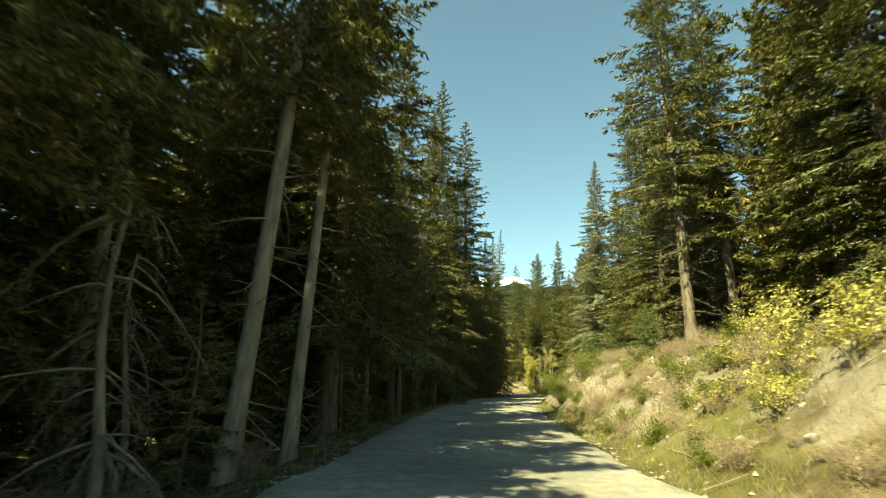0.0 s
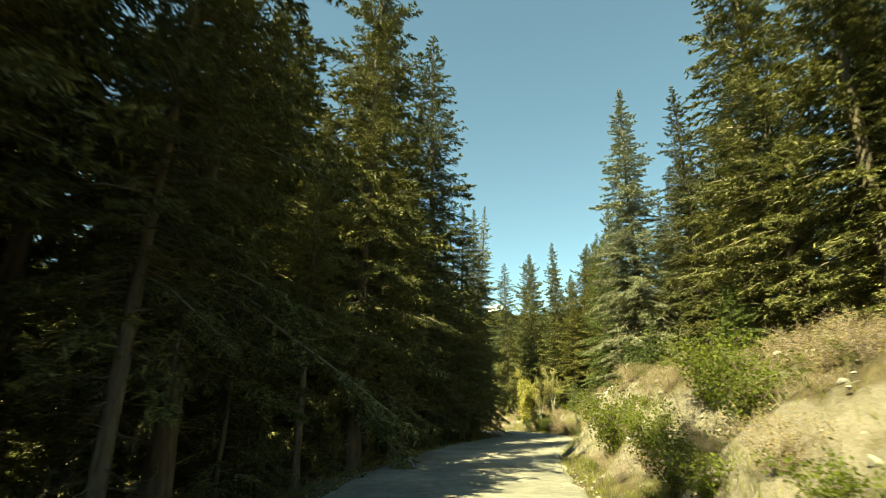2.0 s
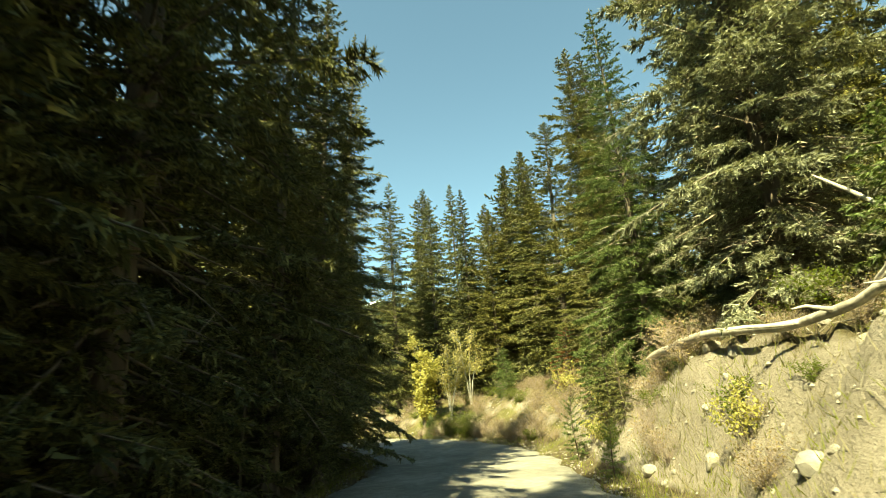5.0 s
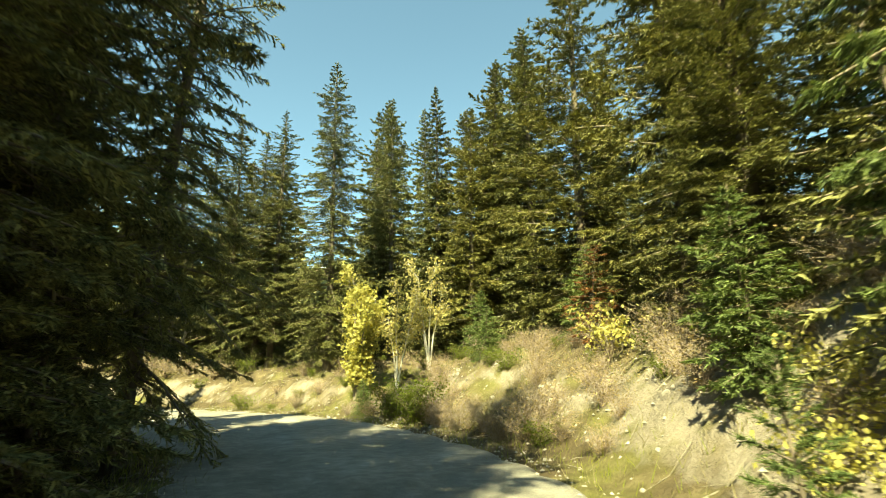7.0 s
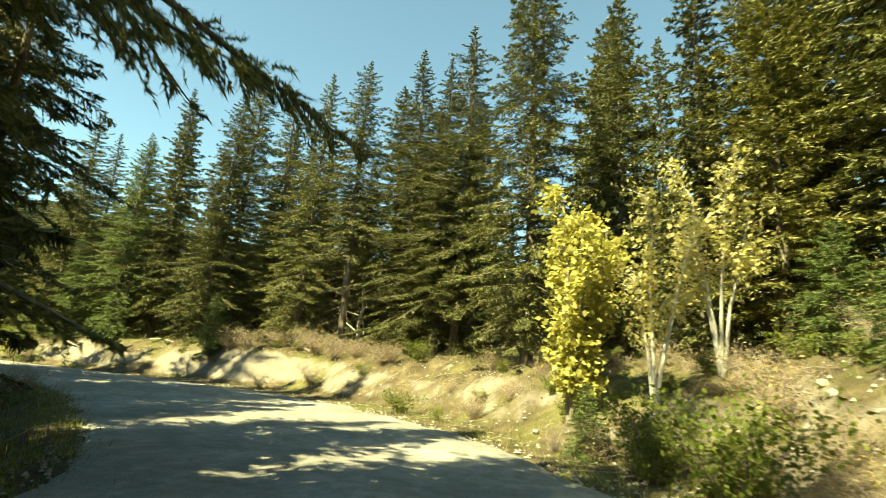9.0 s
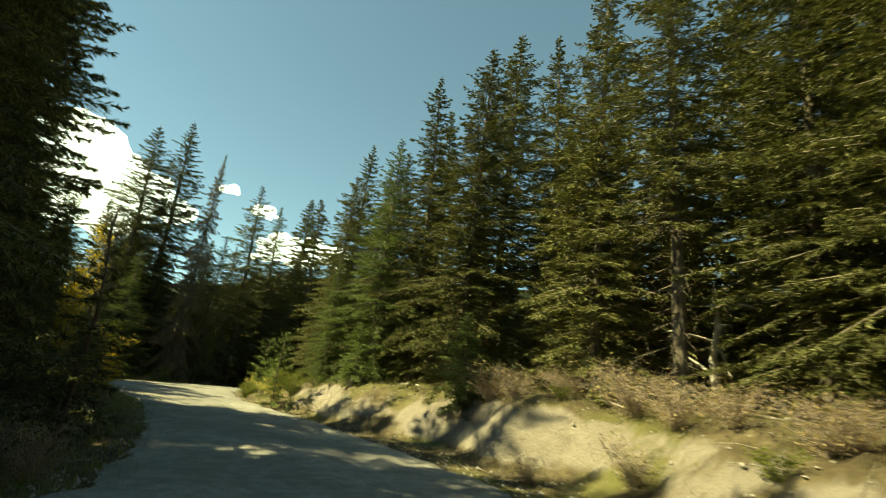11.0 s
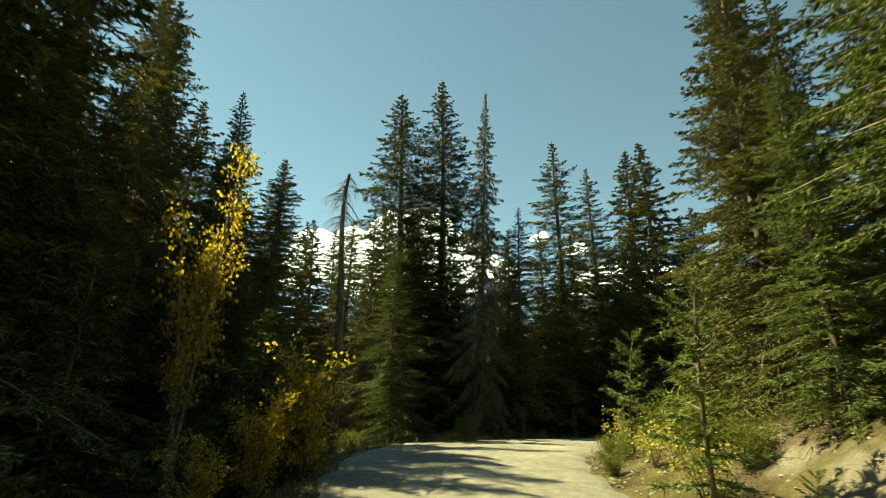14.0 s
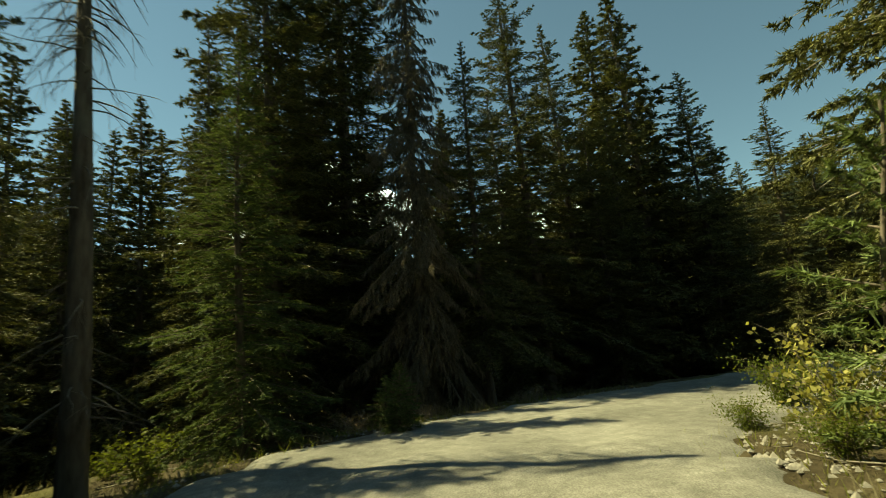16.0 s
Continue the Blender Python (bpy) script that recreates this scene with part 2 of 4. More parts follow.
def land(xy):
    """Height of the ground at many places."""
    xy = np.atleast_2d(np.asarray(xy, float))
    x, y = xy[:, 0], xy[:, 1]
    s, hw, num = road_place(xy)
    bk = np.array(BANK)
    hb, ft, run = (np.interp(num, bk[:, 0], bk[:, k]) for k in (1, 2, 3))
    rough = waves(x, y, 3.2, 5) * 0.25 + waves(x, y, 1.0, 6) * 0.35 + waves(x, y, 0.55, 7) * 0.35
    e = s - hw - ft + 0.35 * waves(x, y, 5, 8)
    up = hb * (1 + 0.12 * waves(x, y, 7, 9)) * smooth(e / run) ** 0.8
    beyond = np.maximum(e - run, 0)
    up += 0.05 * np.minimum(beyond, 30) + 0.07 * np.minimum(beyond, 8) * (num < 10) + 0.16 * np.maximum(beyond - 45, 0) * (beyond < 400) + 57 * (beyond >= 400)
    left = np.maximum(-s - hw - 0.3, 0)
    down = -0.35 * smooth(left / 1.5) - 0.02 * np.minimum(left, 4) - 0.16 * np.clip(left - 4, 0, 40)
    off = np.clip((np.abs(s) - hw) / 1.2, 0, 1)
    bankish = smooth(e / 0.8) * (1 - smooth((e - run - 1) / 3))
    z = np.where(s > 0, up, down) + off * rough * (0.07 + 0.13 * bankish)
    return np.where(np.abs(s) < hw + 0.15, -0.06, z) + rise(num)


BARE_SPOTS = [(10.4, 48.8, 2.1), (8.5, 35.2, 2.0), (9.2, 38.0, 1.3), (7.3, 31.2, 1.1), (6.6, 20.5, 0.9), (5.6, 14.0, 0.8)]


def bare(x, y):
    """True on patches of the bank where only soil and stones show."""
    x, y = np.atleast_1d(x), np.atleast_1d(y)
    return np.any([(x - a) ** 2 + (y - b) ** 2 < (r * (1 + 0.3 * waves(x, y, 1.5, 44))) ** 2 for a, b, r in BARE_SPOTS], axis=0)


def land_at(x, y):
    return float(land([(x, y)])[0])


# ---- mesh helpers ----
def mesh_from(name, verts, faces, mat, smooth_faces=True):
    """verts: (n, 3); faces: (m, 3) or (m, 4) numbers of corners."""
    verts, faces = np.asarray(verts, np.float32), np.asarray(faces, np.int32)
    me = bpy.data.meshes.new(name)
    me.vertices.add(len(verts))
    me.vertices.foreach_set("co", verts.ravel())
    k = faces.shape[1]
    me.loops.add(faces.size)
    me.loops.foreach_set("vertex_index", faces.ravel())
    me.polygons.add(len(faces))
    me.polygons.foreach_set("loop_start", np.arange(len(faces), dtype=np.int32) * k)
    me.polygons.foreach_set("use_smooth", np.full(len(faces), smooth_faces))
    me.update(calc_edges=True)
    me.materials.append(mat)
    return me


def part(name, me, parent, label="", kind=""):
    ob = new(name, me)
    ob.parent = parent
    return tagged(ob, label, kind=kind)


def tubes(paths, radii, sides=5):
    """Tapered tubes along many paths (n, k, 3) with radii (n, k): corners and faces."""
    paths, radii = np.asarray(paths, float), np.asarray(radii, float)
    n, k, _ = paths.shape
    t = np.gradient(paths, axis=1)
    t /= np.linalg.norm(t, axis=2)[..., None] + 1e-9
    ref = np.where(np.abs(t[..., 2:3]) > 0.8, np.array([1.0, 0, 0]), np.array([0, 0, 1.0]))
    a = np.cross(t, ref)
    a /= np.linalg.norm(a, axis=2)[..., None] + 1e-9
    b = np.cross(t, a)
    ang = np.arange(sides) / sides * 2 * math.pi
    v = paths[:, :, None] + radii[..., None, None] * (a[:, :, None] * np.cos(ang)[:, None] + b[:, :, None] * np.sin(ang)[:, None])
    i = np.arange(n * k * sides).reshape(n, k, sides)
    j = np.roll(i, -1, axis=2)
    f = np.stack([i[:, :-1], j[:, :-1], j[:, 1:], i[:, 1:]], -1).reshape(-1, 4)
    return v.reshape(-1, 3), f


def blades(base, way, side, length, width):
    """Loose triangles: base (n, 3), way and side unit vectors, length and width (n)."""
    n = len(base)
    v = np.empty((n, 3, 3))
    v[:, 0] = base - side * width[:, None] * 0.5
    v[:, 1] = base + side * width[:, None] * 0.5
    v[:, 2] = base + way * length[:, None]
    return v.reshape(-1, 3), np.arange(n * 3).reshape(n, 3)


def leaf_quads(base, way, side, length, width):
    n = len(base)
    v = np.empty((n, 4, 3))
    v[:, 0] = base
    v[:, 1] = base + way * length[:, None] * 0.45 + side * width[:, None] * 0.5
    v[:, 2] = base + way * length[:, None]
    v[:, 3] = base + way * length[:, None] * 0.45 - side * width[:, None] * 0.5
    return v.reshape(-1, 3), np.arange(n * 4).reshape(n, 4)


def unit(v):
    return v / (np.linalg.norm(v, axis=-1)[..., None] + 1e-9)


# ---- ground and road ----
def graded(lo, fine_lo, fine_hi, hi, step):
    mid = np.arange(fine_lo, fine_hi + step, step)
    grow = lambda d: np.cumsum(step * 1.25 ** np.arange(1, 60))[np.cumsum(step * 1.25 ** np.arange(1, 60)) < d]
    return np.concatenate([(fine_lo - grow(fine_lo - lo))[::-1], mid, mid[-1] + grow(hi - fine_hi)])


gx, gy = graded(-2500, -34, 20, 2500, 0.22), graded(-2500, -3, 92, 2500, 0.22)
X, Y = np.meshgrid(gx, gy)
gxy = np.stack([X.ravel(), Y.ravel()], 1)
gv = np.column_stack([gxy, land(gxy)])
gi = np.arange(len(gv)).reshape(X.shape)
gf = np.stack([gi[:-1, :-1], gi[:-1, 1:], gi[1:, 1:], gi[1:, :-1]], -1).reshape(-1, 4)
tagged(new("ground", mesh_from("ground", gv, gf, GROUND)), "dry forest ground with a bare sandy cut bank beside the road", "ground", kind="structure")

cross = np.linspace(-1, 1, 27)
nrm = np.stack([TAN[:, 1], -TAN[:, 0]], 1)
fine_n = np.linspace(0, len(LINE) - 1, 900)
rl = np.stack([np.interp(fine_n, np.arange(len(LINE)), LINE[:, k]) for k in range(3)], 1)
rn = unit(np.stack([np.interp(fine_n, np.arange(len(LINE)), nrm[:, k]) for k in range(2)], 1))
wob = 0.18 * waves(fine_n * 0.9, fine_n * 0, 9, 21)
hwid = rl[:, 2] + wob + 0.25
rp = rl[:, None, :2] + rn[:, None, :] * (cross[None, :, None] * hwid[:, None, None])
rz = 0.05 * (1 - np.abs(cross) ** 3)[None] - 0.035 * np.exp(-((np.abs(cross) - 0.38) / 0.13) ** 2)[None] + 0.012 * waves(rp[..., 0], rp[..., 1], 1.4, 3) - 0.09 * (np.abs(cross) > 0.98) + rise(fine_n / 24)[:, None]
rv = np.concatenate([rp, rz[..., None]], 2).reshape(-1, 3)
ri = np.arange(len(rv)).reshape(rp.shape[:2])
rf = np.stack([ri[:-1, :-1], ri[:-1, 1:], ri[1:, 1:], ri[1:, :-1]], -1).reshape(-1, 4)
tagged(new("road", mesh_from("road", rv, rf, ROAD)), "narrow grey gravel forest road with faint wheel tracks", "road", kind="structure")


# ---- plants ----
GOLD = 2.39996


def join_meshes(name, pieces):
    """One mesh with a material for each piece (corners, faces of 3 or 4 corners, material)."""
    verts, loops, starts, mats, base, k = [], [], [], [], 0, 0
    for i, (v, f, m) in enumerate(pieces):
        f = np.asarray(f, np.int32)
        verts.append(np.asarray(v, np.float32))
        loops.append((f + base).ravel())
        starts.append(k + np.arange(len(f), dtype=np.int32) * f.shape[1])
        mats.append(np.full(len(f), i, np.int32))
        base += len(v)
        k += f.size
    me = bpy.data.meshes.new(name)
    verts, loops, starts, which = np.concatenate(verts), np.concatenate(loops), np.concatenate(starts), np.concatenate(mats)
    me.vertices.add(len(verts))
    me.vertices.foreach_set("co", verts.ravel())
    me.loops.add(len(loops))
    me.loops.foreach_set("vertex_index", loops)
    me.polygons.add(len(starts))
    me.polygons.foreach_set("loop_start", starts)
    for _, _, m in pieces:
        me.materials.append(m)
    me.polygons.foreach_set("material_index", which)
    me.update(calc_edges=True)
    return me


def dead_boughs(r, n, axis, zlo, zhi, length, thick=0.009, sag=(-0.4, 0.15), twig_sag=0.12):
    """Bare grey boughs with side twigs round a trunk."""
    zd, ad, ld = r.uniform(zlo, zhi, n), r.uniform(0, 6.28, n), length * r.uniform(0.35, 1.3, n)
    od = np.stack([np.cos(ad), np.sin(ad), r.uniform(-0.55, 0.15, n)], 1)
    kk = np.linspace(0, 1, 6)
    sag, sw = r.uniform(*sag, n), r.uniform(-0.45, 0.45, n)
    p = axis(zd)[:, None] + od[:, None] * (ld[:, None] * kk)[..., None]
    p[..., 2] += (ld * sag)[:, None] * kk ** 2
    lat = np.stack([-np.sin(ad), np.cos(ad)], 1)
    p[..., :2] += lat[:, None] * ((ld * sw)[:, None] * kk ** 2)[..., None] + r.normal(0, 0.02, (n, 6, 1)) * lat[:, None]
    v1, f1 = tubes(p, (0.006 + thick * ld)[:, None] * np.array([1, 0.88, 0.7, 0.5, 0.3, 0.12]), 4)
    m = n * 4
    bi = np.repeat(np.arange(n), 4)
    k = r.integers(2, 5, m)
    b = p[bi, k]
    d = unit(unit(p[bi, k + 1] - b) * 0.7 + r.normal(0, 0.6, (m, 3)))
    tl = ld[bi] * r.uniform(0.15, 0.5, m)
    q = b[:, None] + d[:, None] * (tl[:, None] * np.array([0, 0.5, 1]))[..., None]
    q[..., 2] -= (tl * twig_sag)[:, None] * np.array([0, 0.4, 1])
    v2, f2 = tubes(q, np.array([0.006, 0.004, 0.0015])[None] * np.ones((m, 1)), 3)
    return np.concatenate([v1, v2]), np.concatenate([f1, np.asarray(f2) + len(v1)])


def conifer_parts(name, H, R, seed, needle, bark, base=0.12, per_m=19, droop=0.4, lift=0.5, twig=0.14, subs=20, leaf=(0.125, 0.029), shape=0.75, ragged=0.25,
                  dead=0, dead_len=1.0, dead_mat=None, bend=0.18, stout=0.0105, hang=0.0, trim=0.85):
    """Trunk, crown and bare boughs of one conifer: whorls of boughs, each with side twigs that carry tufts of needles."""
    r = np.random.default_rng(seed)
    zz = np.linspace(0, 1, 16)
    ph = r.uniform(0, 6.28, 2)
    axis = lambda z: np.stack([bend * np.sin(z / H * 3.0 + ph[0]) * z / H, bend * np.sin(z / H * 2.3 + ph[1]) * z / H, z], -1)
    path = axis(zz * H)
    path[0, 2] = -0.5
    rad = H * stout * (1 - zz) ** 0.85 + 0.012
    rad[0] *= 1.45
    rad[1:] *= r.uniform(0.94, 1.06, 15)
    trunk = mesh_from(name + "_trunk", *tubes(path[None], rad[None], 10), bark)
    nb = int(per_m * H * (1 - base))
    z = H * (base + (1 - base) * (np.arange(nb) + r.uniform(0, 0.9, nb)) / nb * 0.99)
    f = (H - z) / (H * (1 - base))
    lump = 1 + ragged * np.sin(z * 2.6 + r.uniform(0, 6)) * 0.6
    L = R * f ** shape * np.where(f > trim, 1 - (f - trim) * 1.8, 1) * r.uniform(1 - ragged * 1.5, 1 + ragged * 0.6, nb) * lump * np.clip(0.3 + f * 7.5, 0.3, 1.0) + 0.05
    az = np.arange(nb) * GOLD + r.uniform(-0.5, 0.5, nb)
    out = np.stack([np.cos(az), np.sin(az), np.zeros(nb)], 1)
    e0 = lift * (1 - f) ** 1.3 - 0.10 * f + r.uniform(-0.15, 0.15, nb)
    dr = droop * (0.3 + f) * r.uniform(0.6, 1.4, nb)

    def along(i, u):
        x = L[i] * u
        h = x * (e0[i] - dr[i] * u + 0.45 * dr[i] * u ** 2)
        return axis(z[i]) + out[i] * x[:, None] + np.stack([0 * x, 0 * x, h], 1)

    lp = np.stack([along(np.arange(nb), np.full(nb, u)) for u in (0, 0.35, 0.7, 1.0)], 1)
    lv, lf = tubes(lp, (0.008 + 0.010 * L)[:, None] * np.array([1, 0.7, 0.45, 0.15]), 3)
    nt = (L / twig).astype(int) * 2 + 6
    bi = np.repeat(np.arange(nb), nt)
    u = r.uniform(0.04, 1.0, len(bi)) ** 0.85
    p = along(bi, u)
    tan = unit(along(bi, np.minimum(u + 0.05, 1.05)) - along(bi, u - 0.05))
    lat = np.stack([-out[bi, 1], out[bi, 0], np.zeros(len(bi))], 1) * r.choice([-1, 1], len(bi))[:, None]
    tw = unit(tan * r.uniform(0.35, 1.0, (len(bi), 1)) + lat * r.uniform(0.4, 1.0, (len(bi), 1)) + np.array([0, 0, 1]) * r.uniform(-0.5 - hang, 0.12 - hang, (len(bi), 1)))
    tl = np.clip(0.42 * L[bi] * (1.1 - u), 0.06, 0.6) * r.uniform(0.6, 1.2, len(bi))
    ti = np.repeat(np.arange(len(bi)), subs)
    b = p[ti] + tw[ti] * (tl[ti] * r.uniform(0, 1, len(ti)))[:, None]
    way = unit(tw[ti] * 0.9 + unit(r.normal(size=(len(ti), 3)) * np.array([1, 1, 0.7])) * 0.75 - np.array([0, 0, hang]))
    side = unit(np.cross(way, unit(r.normal(size=(len(ti), 3)) + np.array([0, 0, 1.2]))))
    small = np.clip(0.6 + 0.75 * L / R, 0.6, 1.2)[bi][ti]
    cv, cf = blades(b - way * 0.03, way, side, small * leaf[0] * r.uniform(0.6, 1.3, len(ti)), small * leaf[1] * r.uniform(0.7, 1.3, len(ti)))
    crown = join_meshes(name + "_crown", [(cv, cf, needle), (lv, lf, TWIG)] if leaf[0] < 0.9 else [(cv, cf, needle)])
    bare = None
    if dead:
        bare = mesh_from(name + "_bare", *dead_boughs(r, dead, axis, 0.03 * H, (base + 0.2) * H, dead_len), dead_mat or TWIG)
    return [("trunk", trunk, "", ""), ("crown", crown, "", "stuff"), ("dead_bough", bare, "bare grey dead boughs", "stuff")]


class Kind:
    """A kind of plant or stone: built once, then copied to its places."""

    def __init__(self, name, label, category, group, height, parts):
        self.name, self.label, self.category, self.group, self.height, self.parts, self.first = name, label, category, group, height, parts, None

    def place(self, x, y, height, turn=None, z=None, lean=0.0, fat=1.0, label="", tip=(0, 0)):
        k = height / self.height
        turn = random.uniform(0, 360) if turn is None else turn
        zz = land_at(x, y) - 0.05 if z is None else z
        m = pose(x, y, zz, lean * math.sin(turn), lean * math.cos(turn), turn)
        m = Matrix.Translation((x, y, zz)) @ Vector((tip[0], tip[1], 1)).to_track_quat('Z', 'Y').to_matrix().to_4x4() @ Matrix.Translation((-x, -y, -zz)) @ m if tip != (0, 0) else m
        size = Matrix.Diagonal((k * fat, k * fat, k, 1))
        if self.first is None:
            ob = tagged(new(self.name), label or self.label, self.category, self.group)
            for pn, me, lab, kind in self.parts:
                if me:
                    part(pn, me, ob, lab, kind)
            ob.matrix_basis = m @ size
            self.first = ob
            return ob
        sc = self.first.scale
        ob = copy_thing(self.first, m @ size @ Matrix.Diagonal((1 / sc[0], 1 / sc[1], 1 / sc[2], 1)))
        if label or self.label:
            ob["label"] = label or self.label
        return ob


COARSE = dict(per_m=17, twig=0.2, subs=13, leaf=(0.18, 0.056))


def conifer_kind(name, label, H, R, seed, needle, bark=BARK, group="forest conifers", **kw):
    return Kind(name, label, "conifer tree", group, H, conifer_parts(name, H, R, seed, needle, bark, **kw))


def conifer_pair(*a, **kw):
    """The same sort of tree finely built for the roadside and more coarsely for the depth of the forest."""
    return conifer_kind(*a, **kw), conifer_kind(*a, **{**kw, **COARSE, "dead": kw.get("dead", 0) // 4})


SPRUCE = [conifer_pair("spruce_tree", "tall dark green spruce with drooping boughs", 18, 3.0, 11 + i, NEEDLE, base=b, dead=36, dead_len=1.3, dead_mat=BARK_PALE, subs=25, leaf=(0.115, 0.027), **kw)
          for i, (b, kw) in enumerate([(0.07, {}), (0.12, dict(ragged=0.4, droop=0.5)), (0.05, dict(shape=0.62))])]
BARE = [conifer_pair("spruce_tree", "tall spruce with a long bare trunk and dead lower boughs", 19, 3.1, 31 + i, NEEDLE, BARK, base=0.3, dead=90, dead_len=1.3, dead_mat=BARK, ragged=0.4, subs=25, leaf=(0.115, 0.027)) for i in range(2)]
BLEACHED = [conifer_kind("spruce_tree", "half-dead spruce with a bleached trunk and bare boughs", 16, 2.4, 36, NEEDLE, BARK_GREY, base=0.42, dead=55, dead_len=1.1, dead_mat=BARK_GREY, ragged=0.5)]
BRIGHT = [conifer_kind("fir_tree", "bushy bright green fir on the bank", 12, 2.7, 38, NEEDLE_YOUNG, base=0.03, per_m=20, droop=0.35, ragged=0.2, shape=0.7, subs=28, leaf=(0.10, 0.021))]
BLUE = [conifer_pair("spruce_tree", "pointed blue-grey spruce with layered boughs", 18, 2.9, 41, NEEDLE_BLUE, base=0.05, dead=50, dead_len=1.8, per_m=25, droop=0.45, ragged=0.3, shape=0.75, subs=24)]
LEANING = [conifer_kind("spruce_tree", "tall olive-green spruce leaning over the road", 18.5, 3.2, 44, NEEDLE_PINE, base=0.08, dead=16, dead_len=1.0, dead_mat=BARK, ragged=0.35, droop=0.4, subs=36, leaf=(0.085, 0.018))]
SLIM = [conifer_pair("fir_tree", "slender spire-shaped subalpine fir", 16, 2.3, 51 + i, NEEDLE, base=0.05, per_m=19, droop=0.4, ragged=0.25, shape=0.7) for i in range(2)]
PINE = [conifer_pair("pine_tree", "open olive-green lodgepole pine", 16, 2.5, 61 + i, NEEDLE_PINE, base=0.12, per_m=16, lift=0.8, droop=0.2, ragged=0.4, shape=0.6, dead=40, subs=22, leaf=(0.14, 0.027)) for i in range(2)]
MOSSY = [conifer_pair("spruce_tree", "old brownish spruce hung with grey dry twigs", 17, 2.6, 71, NEEDLE_OLD, base=0.03, per_m=26, droop=0.8, ragged=0.4, hang=0.5, subs=20)]
YOUNG = [conifer_kind("young_fir", "small bright green young fir", 3.2, 1.15, 81 + i, NEEDLE_YOUNG, group="young conifers", base=0.03, per_m=36, droop=0.3, twig=0.07, subs=4, leaf=(0.13, 0.03), shape=0.65) for i in range(2)]
SHADE_FIR = [conifer_kind("young_fir", "spindly young fir in the shade of the forest", 4.0, 1.2, 86 + i, NEEDLE, group="young conifers", base=0.05, per_m=13, droop=0.3, twig=0.12, subs=7, leaf=(0.13, 0.03), shape=0.65) for i in range(2)]
SAPLING = [conifer_kind("pine_sapling", "thin young pine sapling with upturned shoots", 2.2, 0.6, 91 + i, NEEDLE_YOUNG, group="young conifers", base=0.1, stout=0.007, per_m=16, lift=1.3, droop=0.1, twig=0.05, subs=7, leaf=(0.11, 0.014), shape=0.6) for i in range(2)]
RUSTY = [conifer_kind("dead_fir", "small dead fir with rust-brown needles", 3.4, 1.0, 96, NEEDLE_RUST, group="young conifers", base=0.05, per_m=22, twig=0.12, subs=3, leaf=(0.12, 0.03), shape=0.6, dead=60, dead_len=0.9)]
FAR = [conifer_parts("far_spruce", 17, 2.9, 111 + i, (NEEDLE, NEEDLE_PINE, NEEDLE)[i], BARK, base=0.05, per_m=4.5, twig=0.5, subs=1, leaf=(1.0, 0.5), ragged=0.35, shape=0.7) for i in range(3)]


def put_tree(kinds, x, y, h, fat=1.0, lean=0.0, turn=None, tip=(0, 0)):
    """Places one of a sort of tree: the fine one near the road, the coarse one further off."""
    k = random.choice(kinds)
    if -20.6 < x < -18.4 and 67 < y < 70.2:
        h = min(h, 3.0 + 2.4 * (70.5 - y))
    fat = fat * 1.15 if x < -29 else fat
    if isinstance(k, tuple):
        s, hw, num = road_place([(x, y)])
        if abs(s[0]) < hw[0] + 0.8:
            return None
        near = (-9.6 if 12 < num[0] < 19.5 else -4.9) < s[0] < 7.0 and y > 4 or 7.0 <= s[0] < 10.2 and 6 < y < 88 and num[0] < 21 or -34 < x < -22 and 62 < y < 88
        k = k[0] if near else k[1]
    return k.place(x, y, h, fat=fat, lean=lean, turn=turn, tip=tip)


